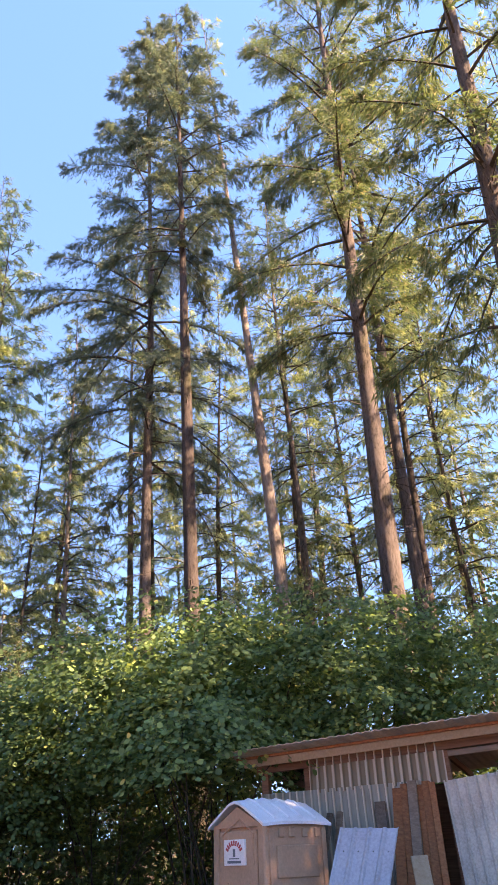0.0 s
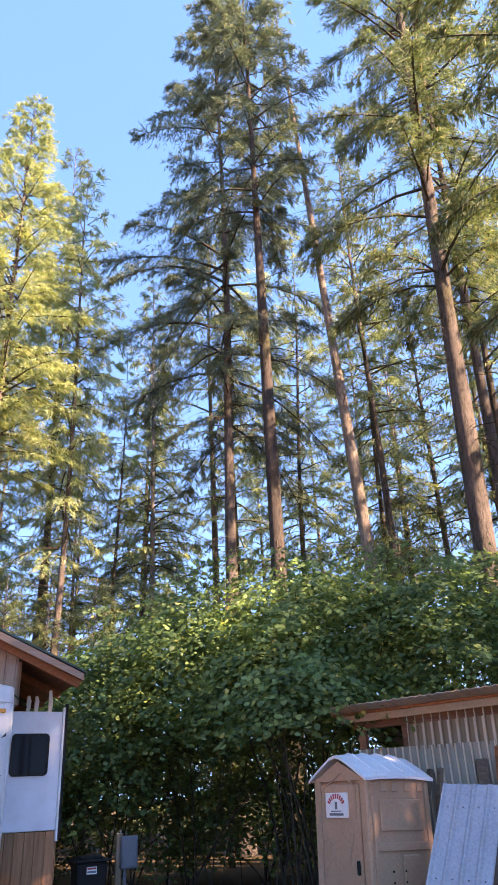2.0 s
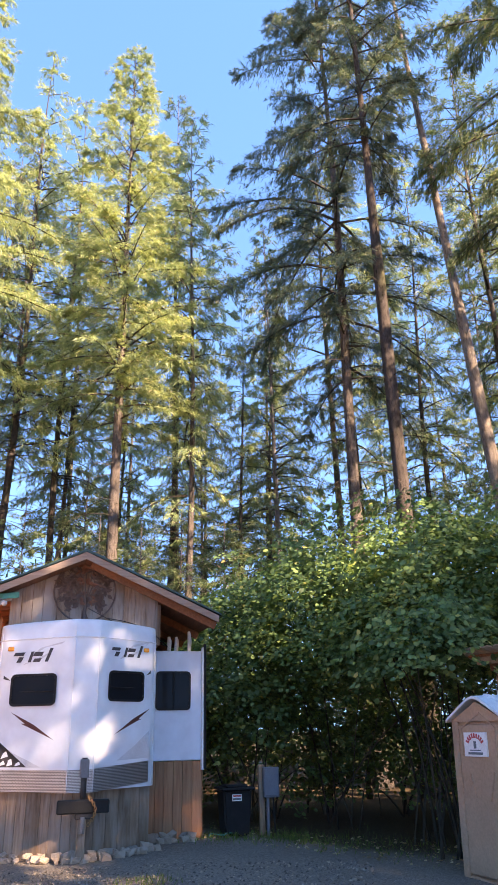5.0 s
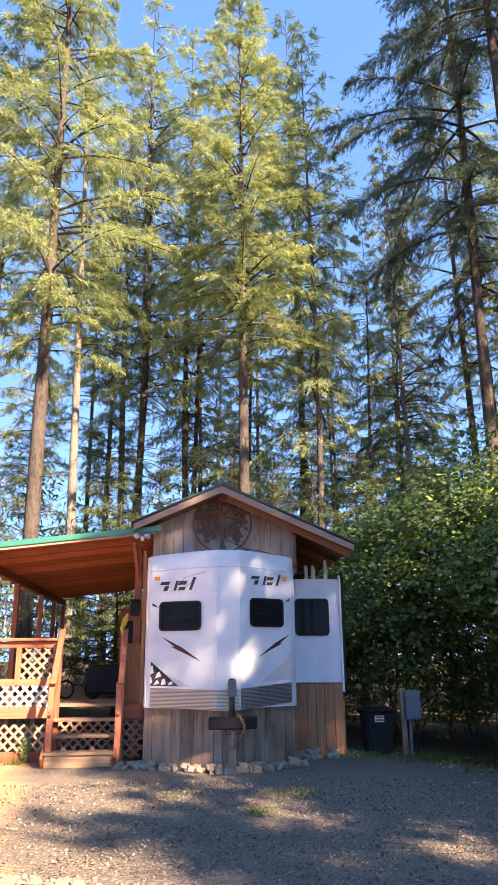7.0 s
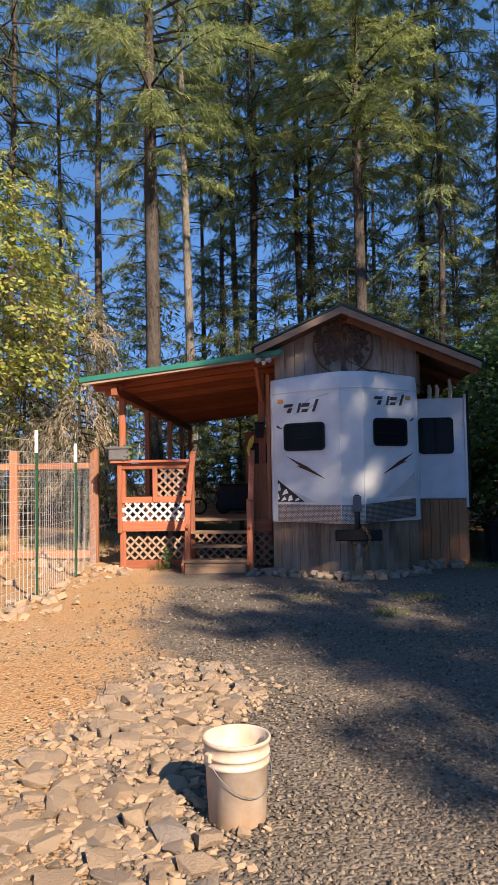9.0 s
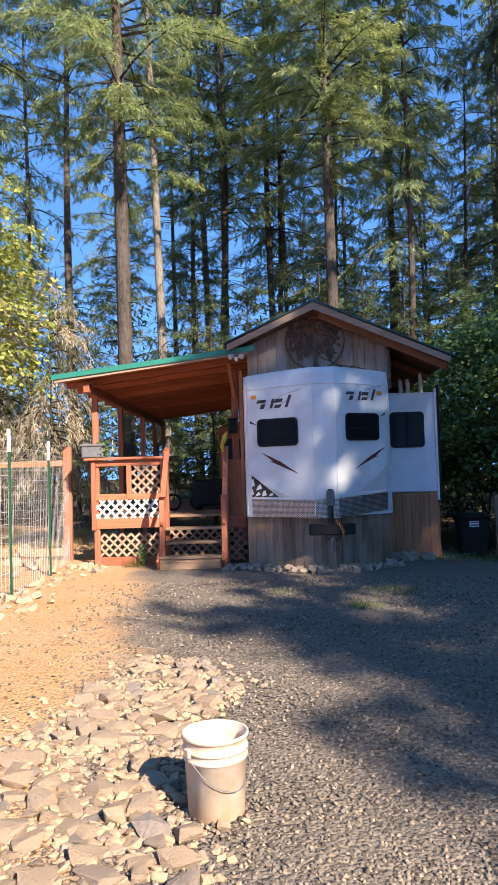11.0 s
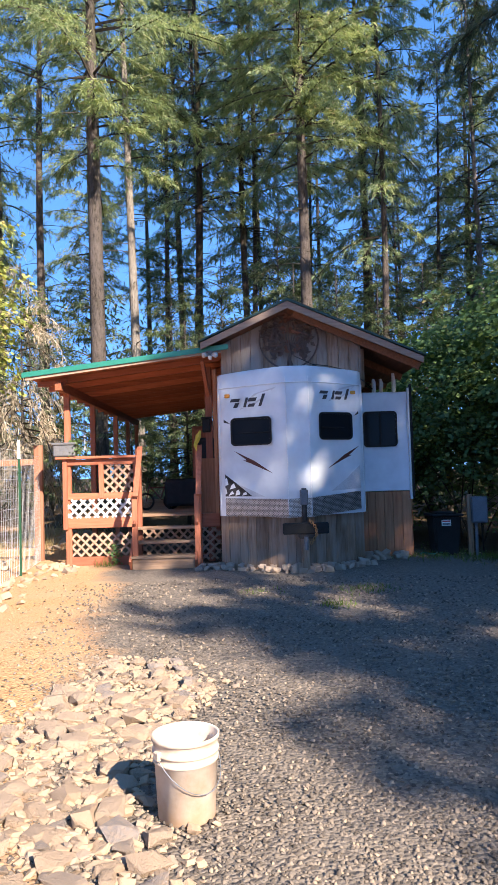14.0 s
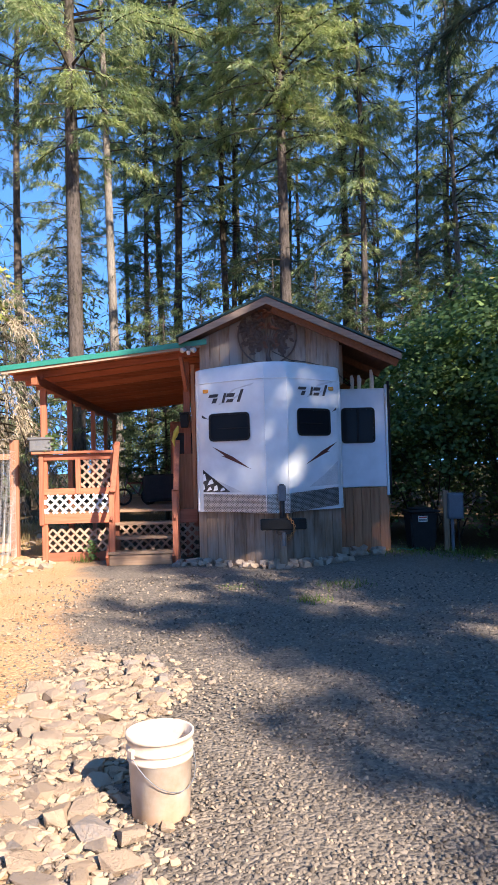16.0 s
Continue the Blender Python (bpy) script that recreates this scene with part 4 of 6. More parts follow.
bm = bmesh.new()
tube(bm, [(1.25, 12.28, 3.36), (1.45, 11.62, 3.225), (1.9, 12.0, 3.17), (2.35, 12.7, 2.95)], [0.007] * 4, 6)
part("cable", bm, M_BLACK, trailer, "thin black cable over the nose")
# hitch with landing bar in front of the nose
hitch = thing("trailer_hitch", 0.95, 11.05, 0, 0, "black steel pin box with rusty safety chain and prop", "hitch")
board("jack_head", -0.06, 0.06, 0.10, 0.22, 1.02, 1.26, M_METERD, hitch, 0.01, label="grey steel jack head")
bm = bmesh.new()
tube(bm, [(0, 0.16, 1.28), (0, 0.16, 0.45)], [0.04, 0.04], 12)
part("jack_tube", bm, M_STEEL_DARK, hitch, "", True)
board("bumper", -0.35, 0.35, -0.03, 0.07, 0.59, 0.76, M_BLACK, hitch, 0.015)
board("pin_plate", -0.10, 0.14, 0.0, 0.28, 0.52, 0.60, M_STEEL_DARK, hitch, 0.01)
board("prop_post", -0.06, 0.05, 0.02, 0.14, 0.0, 0.58, M_PLANK, hitch, label="weathered wooden prop")
bm = bmesh.new()
tube(bm, [(0.0, -0.02, 0.55), (0, -0.03, 0.35)], [0.035, 0.03], 10)
part("king_pin", bm, M_METERD, hitch)
M_RUST = plain("rusty_chain", (0.22, 0.11, 0.05), (0.45, 0.27, 0.13), 0.7, 0.5)
for _k in range(12):
    _t = _k / 11
    bm = bmesh.new()
    _c = Vector((0.06 + 0.10 * math.sin(_t * 3.0), -0.05, 0.80 - 0.34 * _t))
    _p = [(_c.x + 0.018 * math.cos(a) * (1 if _k % 2 else 0.3), _c.y + 0.018 * math.cos(a) * (0.3 if _k % 2 else 1), _c.z + 0.026 * math.sin(a)) for a in np.linspace(0, 2 * math.pi, 9)]
    tube(bm, _p, [0.006] * 9, 5)
    part("chain_link", bm, M_RUST, hitch)

# white items under the east eave
M_PVC = plain("white_pipe", (0.62, 0.56, 0.48), (0.74, 0.68, 0.6), 0.5)
for _x, _z in ((2.42, 2.92), (2.55, 2.92), (2.78, 2.92)):
    bm = bmesh.new()
    tube(bm, [(_x, 13.0, _z - 0.03), (_x + 0.01, 13.0, _z + 0.16), (_x, 13.02, _z + 0.24 + 0.1 * (_x > 2.7))], [0.035, 0.04, 0.025], 10)
    tagged(part("vent_pipe", bm, M_PVC, None), "short pale vent pipe on the slide-out roof", "pipe", "vent pipes")

# metal tree on the gable
M_ART = plain("rusty_art_metal", (0.07, 0.05, 0.046), (0.19, 0.13, 0.105), 0.6, 0.4)
M_ART_B = plain("copper_art_metal", (0.20, 0.09, 0.06), (0.30, 0.15, 0.10), 0.5, 0.7)
art = thing("wall_art", 0.87, WY - 0.035, 3.80, 0, "round rusty metal tree ornament on the gable planks", "wall art")
R_ART = 0.50
bm = bmesh.new()
tube(bm, [(R_ART * math.cos(a), 0, R_ART * math.sin(a)) for a in np.linspace(0, 2 * math.pi, 41)], [0.014] * 41, 8, False)
part("ring", bm, M_ART, art, "", True)
bm = bmesh.new()
tube(bm, [(0.02, 0, -0.5), (0, 0, -0.36), (0.02, 0, -0.22), (0, 0, -0.05)], [0.075, 0.034, 0.026, 0.018], 8)
for a in np.linspace(-1.35, 1.35, 9):
    tube(bm, [(0.03 * math.sin(a), 0, -0.2 + 0.02 * math.cos(a)), (0.2 * math.sin(a), 0, 0.02 + 0.12 * math.cos(a)), (0.44 * math.sin(a * 1.1), 0, 0.02 + 0.40 * math.cos(a * 1.05))], [0.011, 0.008, 0.004], 6)
part("trunk", bm, M_ART, art)
_r2 = random.Random(12)
_leafbm = bmesh.new()
_lv = [_leafbm.verts.new(c) for c in ((0, 0, 0), (0.026, -0.006, 0.035), (0, 0, 0.095), (-0.026, -0.006, 0.035), (0, 0.004, 0.04))]
for _f in ((0, 1, 4), (1, 2, 4), (2, 3, 4), (3, 0, 4)):
    _leafbm.faces.new([_lv[i] for i in _f])
_leaf_me = bpy.data.meshes.new("metal_leaf")
_leafbm.to_mesh(_leaf_me)
_leafbm.free()
_leaf_me.materials.append(M_ART)
_leaf_me2 = _leaf_me.copy()
_leaf_me2.materials[0] = M_ART_B
for _k in range(210):
    _a, _rr = _r2.uniform(-2.75, 2.75), math.sqrt(_r2.uniform(0.06, 1.0)) * 0.43
    _x, _z = _rr * math.sin(_a), 0.03 + _rr * math.cos(_a)
    if math.hypot(_x, _z) > 0.46:
        continue
    _o = link_mesh("leaf", _leaf_me2 if abs(_x) < 0.1 else _leaf_me, None, art)
    _o.matrix_basis = pose(_x, _r2.uniform(-0.02, 0.0), _z, _r2.uniform(-20, 20), _r2.uniform(-180, 180), 0) @ Matrix.Diagonal((1.3, 1.3, 1.3, 1))

# ---- porch ----
porch = thing("porch", 0, 0, 0, 0, "open porch with red-stained timber, green metal roof and deck", "porch")
PX0, PX1, PY0, PY1 = -3.55, -0.27, 12.05, 21.5


def porch_z(x):
    return 3.24 + (x - PX0) * 0.117


bm = bmesh.new()
extrude_outline(bm, [(PX0, porch_z(PX0)), (PX1, porch_z(PX1)), (PX1, porch_z(PX1) + 0.03), (PX0, porch_z(PX0) + 0.03)], PY0 + 0.02, PY1)
part("roof_deck", bm, M_REDY, porch, "red-brown board soffit")
bm = bmesh.new()
extrude_outline(bm, [(PX0 - 0.05, porch_z(PX0) + 0.034), (PX1 + 0.1, porch_z(PX1) + 0.04), (PX1 + 0.1, porch_z(PX1) + 0.06), (PX0 - 0.05, porch_z(PX0) + 0.055)], PY0 - 0.03, PY1)
part("roofing", bm, M_GREEN, porch, "green metal roofing")
bm = bmesh.new()
extrude_outline(bm, [(PX0 - 0.05, porch_z(PX0) - 0.015), (PX1 + 0.1, porch_z(PX1) - 0.012), (PX1 + 0.1, porch_z(PX1) + 0.075), (PX0 - 0.05, porch_z(PX0) + 0.07)], PY0 - 0.055, PY0 - 0.032)
part("drip_edge", bm, M_GREEN, porch, "bright green metal drip edge")
bm = bmesh.new()
extrude_outline(bm, [(PX0, porch_z(PX0) - 0.06), (PX1, porch_z(PX1) - 0.06), (PX1, porch_z(PX1)), (PX0, porch_z(PX0))], PY0 - 0.028, PY0 + 0.01)
part("fascia", bm, M_FASCIA, porch)
for yy in np.arange(PY0 + 0.55, PY1, 0.75):
    strut("rafter", (PX0 + 0.05, float(yy), porch_z(PX0) - 0.055), (PX1 - 0.02, float(yy), porch_z(PX1) - 0.055), 0.045, 0.10, M_RED, porch)
strut("beam", (-3.05, PY0 + 0.12, 3.10), (-3.05, PY1 - 0.1, 3.10), 0.10, 0.16, M_REDY, porch)
strut("beam_end", (-3.42, PY0 + 0.34, 3.16), (-2.95, PY0 + 0.34, 3.18), 0.05, 0.10, M_RED, porch)
for yy in (12.8, 15.0, 17.7, 19.6, 21.2):
    board("post", -3.10, -3.0, yy - 0.05, yy + 0.05, 0.0, 3.03, M_REDZ, porch, 0.006)
for yy in (12.95, 16.5, 20.0):
    board("post", -0.62, -0.50, yy - 0.06, yy + 0.06, 0.0, 3.46, M_REDZ, porch, 0.006)
strut("brace", (-0.56, 12.9, 2.95), (-0.62, 12.25, 3.48), 0.06, 0.08, M_REDZ, porch)
# deck floor boards
DZ = 0.86
_yy = 12.78
while _yy < 21.0:
    board("deck_board", -3.1, -0.42, _yy, _yy + 0.138, DZ - 0.035, DZ, M_TREAD, porch, 0.004)
    _yy += 0.145
board("deck_rim", -3.12, -1.86, 12.735, 12.775, 0.66, DZ - 0.005, M_RED, porch, 0.004)
board("deck_rim", -0.80, -0.40, 12.735, 12.775, 0.62, DZ - 0.005, M_RED, porch, 0.004)
# rail of the front bay
for x0, x1, z1 in ((-3.13, -3.05, 1.86), (-2.50, -2.42, 1.78), (-1.90, -1.82, 1.86)):
    board("rail_post", x0, x1, 12.70, 12.78, 1.17 if x0 == -2.50 else 0.64, z1, M_REDZ, porch, 0.005)
board("rail_cap", -3.24, -1.80, 12.64, 12.84, 1.87, 1.915, M_RED, porch, 0.006)
board("rail", -3.05, -1.90, 12.72, 12.76, 1.76, 1.86, M_RED, porch)
board("rail", -3.05, -1.90, 12.72, 12.76, 1.16, 1.27, M_RED, porch)


def lattice(name, x0, x1, z0, z1, y, mat, parent, pitch=0.155, w=0.038, label=""):
    """Crossed slats at forty-five degrees, cut to a rectangle."""
    lat = new(name)
    lat.parent = parent
    if label:
        lat["label"] = label
    h, wd = z1 - z0, x1 - x0
    for sgn in (1, -1):
        c = -h
        while c < wd:
            a, b = max(0.0, -c), min(h, wd - c)
            if b - a > 0.05:
                xa, xb = c + a, c + b
                if sgn < 0:
                    xa, xb = wd - xa, wd - xb
                strut("slat", (x0 + xa, y + 0.006 * sgn, z0 + a), (x0 + xb, y + 0.006 * sgn, z0 + b), 0.012, w, mat, lat, "", 0)
            c += pitch
    return lat


lattice("lattice_panel", -2.42, -1.90, 1.27, 1.76, 12.75, M_LATTICE, porch)
# the band in sun, drawn with the sun-whitened colour
lattice("lattice_panel", -3.05, -1.90, 0.84, 1.16, 12.73, M_LATTICE_SUN, porch, label="lattice panel coloured white for sun on it")
lattice("lattice_panel", -3.08, -1.84, 0.16, 0.56, 12.80, M_LATTICE, porch)
lattice("lattice_panel", -1.84, -0.78, 0.10, 0.64, 13.10, M_LATTICE, porch)
lattice("lattice_panel", -0.78, -0.40, 0.05, 0.62, 12.80, M_LATTICE, porch)
board("skirt_board", -3.05, -1.84, 12.76, 12.80, 0.0, 0.16, M_RED, porch)
board("panel", -0.78, -0.42, 12.80, 12.83, 0.86, 1.82, M_CEDAR, porch)
board("panel", -0.46, -0.40, 12.5, 12.53, 0.86, 3.35, M_CEDAR, porch)
# stairs
stairs = thing("porch_stairs", 0, 0, 0, 0, "wooden porch stairs with worn treads and red handrails", "stairs")
for k, (yy, zz) in enumerate(((12.02, 0.22), (12.28, 0.44), (12.54, 0.66))):
    board("tread", -1.86, -0.80, yy - 0.02, yy + 0.27, zz - 0.045, zz, M_TREAD, stairs, 0.006)
board("riser", -1.84, -0.82, 12.03, 12.06, 0.0, 0.172, M_TREAD, stairs)
for xx in (-1.87, -0.79):
    strut("stringer", (xx, 12.02, 0.06), (xx, 12.76, 0.68), 0.04, 0.22, M_RED, stairs)
for xx in (-1.80, -0.76):
    board("newel", xx - 0.045, xx + 0.045, 12.10, 12.19, 0.0, 1.22, M_REDZ, stairs, 0.006)
    board("newel", xx - 0.045, xx + 0.045, 12.66, 12.75, 0.0, 2.02, M_REDZ, stairs, 0.006)
    strut("handrail", (xx + 0.03, 12.05, 1.20), (xx + 0.03, 12.72, 2.05), 0.09, 0.04, M_REDZ, stairs)
    strut("handrail", (xx, 12.08, 0.72), (xx, 12.72, 1.40), 0.035, 0.09, M_REDZ, stairs)

_rw = np.random.default_rng(78)
_pw = np.stack([_rw.normal(-2.25, 0.06, 90), _rw.normal(12.70, 0.03, 90), _rw.uniform(0.03, 0.38, 90)], 1)
tagged(link_mesh("weed", rows_mesh("weed", [leaf_block(_rw, _pw, np.tile([0, -0.5, 1.0], (90, 1)), _rw.uniform(0.025, 0.06, 90))]), M_LEAF), "small green weed growing at the porch lattice", "weed", kind="stuff")

# things on the porch
M_POT = plain("grey_pot", (0.10, 0.10, 0.105), (0.16, 0.16, 0.165), 0.6)
planter = thing("planter_box", -3.05, 12.72, 1.917, 0, "grey plastic planter with trailing green plant on the rail", "planter")
bm = bmesh.new()
box(bm, -0.22, 0.16, -0.11, 0.11, 0.0, 0.23, 0.02)
part("pot", bm, M_POT, planter)
bm = bmesh.new()
box(bm, -0.24, 0.18, -0.13, 0.13, 0.20, 0.245, 0.01)
part("rim", bm, M_POT, planter)
_rng2 = np.random.default_rng(77)
_pp = np.stack([_rng2.uniform(0.05, 0.24, 160), _rng2.uniform(-0.12, 0.1, 160), _rng2.uniform(0.02, 0.32, 160)], 1)
_pl_ob = link_mesh("plant", rows_mesh("plant", [leaf_block(_rng2, _pp, np.tile([0, -0.3, 1.0], (160, 1)), _rng2.uniform(0.02, 0.06, 160))]), M_LEAF, planter, "trailing green leaves")
_pl_ob["kind"] = "stuff"

M_CLOTH = plain("black_upholstery", (0.012, 0.013, 0.016), (0.03, 0.03, 0.034), 0.9)
sofa = thing("armchair", -1.05, 15.0, DZ, 0, "black upholstered armchair on the porch deck", "armchair")
for nm, a in (("seat", (-0.5, 0.5, -0.4, 0.4, 0.08, 0.45)), ("backrest", (0.12, 0.55, -0.4, 0.42, 0.3, 1.42)), ("armrest", (-0.5, 0.3, -0.5, -0.4, 0.06, 0.6)), ("armrest", (-0.5, 0.3, 0.4, 0.5, 0.06, 0.6))):
    bm = bmesh.new()
    box(bm, *a, 0.06)
    part(nm, bm, M_CLOTH, sofa)
for _a, _b in ((-0.44, -0.40), (0.38, -0.40), (-0.44, 0.40), (0.38, 0.40)):
    board("foot", _a, _a + 0.06, _b - 0.03, _b + 0.03, 0, 0.085, M_BLACK, sofa)

bike = thing("child_bicycle", -1.92, 14.5, DZ, 20, "small child's bicycle standing on the porch deck", "bicycle")


def wheel(parent, x, z, r):
    w = new("wheel")
    w.parent = parent
    bm = bmesh.new()
    tube(bm, [(x + r * math.cos(a), 0, z + r * math.sin(a)) for a in np.linspace(0, 2 * math.pi, 25)], [0.022] * 25, 8, False)
    part("tyre", bm, M_BLACK, w, "", True)
    bm = bmesh.new()
    for a in np.linspace(0, math.pi, 7)[:-1]:
        tube(bm, [(x - r * math.cos(a), 0, z - r * math.sin(a)), (x + r * math.cos(a), 0, z + r * math.sin(a))], [0.003] * 2, 4)
    part("rim", bm, M_STEEL, w)


wheel(bike, 0.0, 0.17, 0.15)
wheel(bike, 0.52, 0.17, 0.15)
bm = bmesh.new()
for a, b in (((0, 0, 0.17), (0.08, 0, 0.52)), ((0.08, 0, 0.46), (0.30, 0, 0.22)), ((0.30, 0, 0.22), (0.40, 0, 0.50)), ((0.08, 0, 0.44), (0.38, 0, 0.44)), ((0.30, 0, 0.20), (0.52, 0, 0.17)), ((0.38, 0, 0.44), (0.52, 0, 0.17))):
    tube(bm, [a, b], [0.014, 0.014], 6)
part("frame", bm, M_DECAL_R, bike)
bm = bmesh.new()
tube(bm, [(0.12, -0.2, 0.64), (0.08, -0.1, 0.62), (0.08, 0, 0.54), (0.08, 0.1, 0.62), (0.12, 0.2, 0.64)], [0.012] * 5, 6)
part("handlebar", bm, M_BLACK, bike)
bm = bmesh.new()
box(bm, 0.34, 0.52, -0.05, 0.05, 0.50, 0.54, 0.015)
part("saddle", bm, M_BLACK, bike)

cab2 = thing("porch_cupboard", -0.78, 16.4, DZ, 0, "red-brown wooden cupboard at the back of the porch", "cupboard")
board("body", -0.3, 0.25, -0.3, 0.3, 0, 1.75, M_RED, cab2, 0.01)
board("door", -0.27, 0.22, -0.32, -0.302, 0.08, 1.68, M_REDZ, cab2, 0.006)

flood = thing("flood_light", -0.47, 12.0, 3.50, 0, "white twin-head flood light under the porch eave", "lamp")
board("base", -0.06, 0.06, -0.02, 0.06, 0.0, 0.09, M_POT, flood, 0.01)
for _s in (-1, 1):
    bm = bmesh.new()
    tube(bm, [(_s * 0.03, 0, 0.03), (_s * 0.07, -0.04, 0.02), (_s * 0.10, -0.09, 0.0)], [0.015, 0.035, 0.045], 12)
    part("lamp_head", bm, M_DECAL_G, flood, "", True)
bm = bmesh.new()
tube(bm, [(0, -0.02, 0.0), (0, -0.02, -0.06)], [0.04, 0.025], 10)
part("sensor", bm, M_TRIM, flood)

mail = thing("wall_lantern", -0.60, 12.84, 2.28, 0, "black wall lantern on the porch post", "lamp")
board("case", -0.07, 0.07, -0.10, 0.04, 0, 0.24, M_BLACK, mail, 0.012)
board("cap", -0.09, 0.09, -0.12, 0.05, 0.24, 0.27, M_BLACK, mail, 0.008)
M_YEL = plain("yellow_ribbon", (0.45, 0.33, 0.04), (0.60, 0.45, 0.07), 0.7)
bm = bmesh.new()
tube(bm, [(-0.76, 12.63, 2.10), (-0.74, 12.62, 2.20), (-0.70, 12.63, 2.30)], [0.03, 0.05, 0.02], 6)
tube(bm, [(-0.75, 12.62, 2.20), (-0.79, 12.60, 2.05), (-0.77, 12.61, 1.95)], [0.03, 0.035, 0.01], 6)
tagged(part("ribbon", bm, M_YEL), "yellow cloth ribbon tied to the porch handrail", "ribbon")
bm = bmesh.new()
for _k in range(6):
    _z = 2.75 - _k * 0.12
    tube(bm, [(-2.88, 13.4, _z), (-2.88, 13.4, _z - 0.10)], [0.004, 0.035 if _k % 2 else 0.02], 8)
tagged(part("wind_chime", bm, M_STEEL), "hanging metal wind chime under the porch beam", "wind chime")


# ---- bucket ----
def bucket_material():
    k = Nodes("dusty_bucket_plastic", 0.5, 0, 0.4)
    v = k.coords((1, 1, 1))
    a = k.noise(v, 7.0, 6.0)
    col = k.ramp(a, [(0.32, (0.45, 0.32, 0.22)), (0.62, (0.60, 0.50, 0.41))])
    sep = k.n("SeparateXYZ")
    k.link(v, sep.inputs[0])
    mud = k.mix(k.ramp(sep.outputs[2], [(0.0, (0.688, 0.640, 0.640)), (0.13, (0, 0, 0))]), col, (0.516, 0.304, 0.176))
    k.color(mud)
    k.bump(k.noise(v, 60.0), 0.001)
    return k.m


M_BUCKET = bucket_material()


def build_bucket(x, y):
    b = thing("plastic_bucket", x, y, ground_z(x, y), 0, "dusty white five-gallon plastic bucket with wire handle", "bucket")
    prof = [(0.0, 0.0), (0.125, 0.0), (0.131, 0.006), (0.143, 0.255), (0.150, 0.258), (0.150, 0.270), (0.145, 0.273), (0.146, 0.295), (0.153, 0.298), (0.153, 0.309), (0.147, 0.312), (0.148, 0.350), (0.157, 0.354), (0.157, 0.37), (0.150, 0.372), (0.145, 0.366), (0.128, 0.014), (0.0, 0.012)]
    bm = bmesh.new()
    n = 40
    rings = [[bm.verts.new((r * math.cos(2 * math.pi * k / n), r * math.sin(2 * math.pi * k / n), z)) for k in range(n)] if r else [bm.verts.new((0, 0, z))] for r, z in prof]
    for a, c in zip(rings, rings[1:]):
        for k in range(n):
            j = (k + 1) % n
            if len(a) == 1:
                bm.faces.new((a[0], c[j], c[k]))
            elif len(c) == 1:
                bm.faces.new((a[k], a[j], c[0]))
            else:
                bm.faces.new((a[k], a[j], c[j], c[k]))
    bmesh.ops.recalc_face_normals(bm, faces=bm.faces)
    part("body", bm, M_BUCKET, b, "", True)
    bm = bmesh.new()
    pts = [(0.158 * math.cos(t), -0.158 * math.sin(t) * 1.02, 0.305 - 0.16 * math.sin(t)) for t in np.linspace(-0.1, math.pi + 0.1, 17)]
    tube(bm, pts, [0.0022] * 17, 6)
    part("handle", bm, M_STEEL, b, "thin wire handle")
    for s in (-1, 1):
        board("handle_boss", s * 0.152 - 0.012, s * 0.152 + 0.012, -0.02, 0.02, 0.285, 0.325, M_BUCKET, b, 0.005)
    b.matrix_basis = pose(x, y, ground_z(x, y) - 0.005, 0, 0, 40)
    return b


build_bucket(-0.29, 3.43)

# ---- portable toilet ----
M_TAN = plain("tan_plastic", (0.40, 0.225, 0.14), (0.48, 0.28, 0.18), 0.6, 0, 2, 30, 0.001, 0.35)
M_PPROOF = plain("pale_roof_plastic", (0.60, 0.60, 0.62), (0.72, 0.72, 0.72), 0.5)
privy = thing("portable_toilet", 0, 0, 0, 0, "tan plastic portable toilet with pale grey ribbed roof", "toilet")
PW, PD = 1.13, 1.06
board("body", 0.03, PD, 0.0, PW, 0.0, 1.96, M_TAN, privy, 0.025)
board("skid", 0.0, PD + 0.03, -0.03, PW + 0.03, -0.06, 0.08, M_TAN, privy, 0.02)
# front with door, facing -x
for y0, y1 in ((-0.005, 0.14), (PW - 0.12, PW + 0.005)):
    board("corner_post", -0.02, 0.06, y0, y1, 0.0, 1.98, M_TAN, privy, 0.02)
board("door", -0.015, 0.03, 0.16, PW - 0.14, 0.1, 1.90, M_TAN, privy, 0.012)
for pts in (((0.22, 1.5), (0.22, 1.86), (0.50, 2.04), (PW - 0.22, 1.86), (PW - 0.22, 1.5)), ((0.30, 1.32), (0.42, 0.98)), ((0.80, 1.30), (0.70, 1.0))):
    bm = bmesh.new()
    tube(bm, [(-0.018, y, z) for y, z in pts], [0.014] * len(pts), 6)
    part("door_rib", bm, M_TAN, privy)
bm = bmesh.new()
a = [(0.0, 1.94), (PW, 1.94), (PW / 2, 2.19)]
va = [bm.verts.new((-0.02, y, z)) for y, z in a]
vb = [bm.verts.new((0.05, y, z)) for y, z in a]
bm.faces.new(va), bm.faces.new(list(reversed(vb)))
for i in range(3):
    bm.faces.new((va[i], vb[i], vb[(i + 1) % 3], va[(i + 1) % 3]))
bmesh.ops.recalc_face_normals(bm, faces=bm.faces)
part("gable", bm, M_TAN, privy)
lock = board("latch", -0.05, -0.012, 0.20, 0.25, 0.86, 1.02, M_BLACK, privy, 0.012, label="black door latch")
for zz in (0.45, 1.1, 1.7):
    board("hinge", -0.04, -0.012, PW - 0.17, PW - 0.13, zz, zz + 0.14, M_TAN, privy, 0.006)
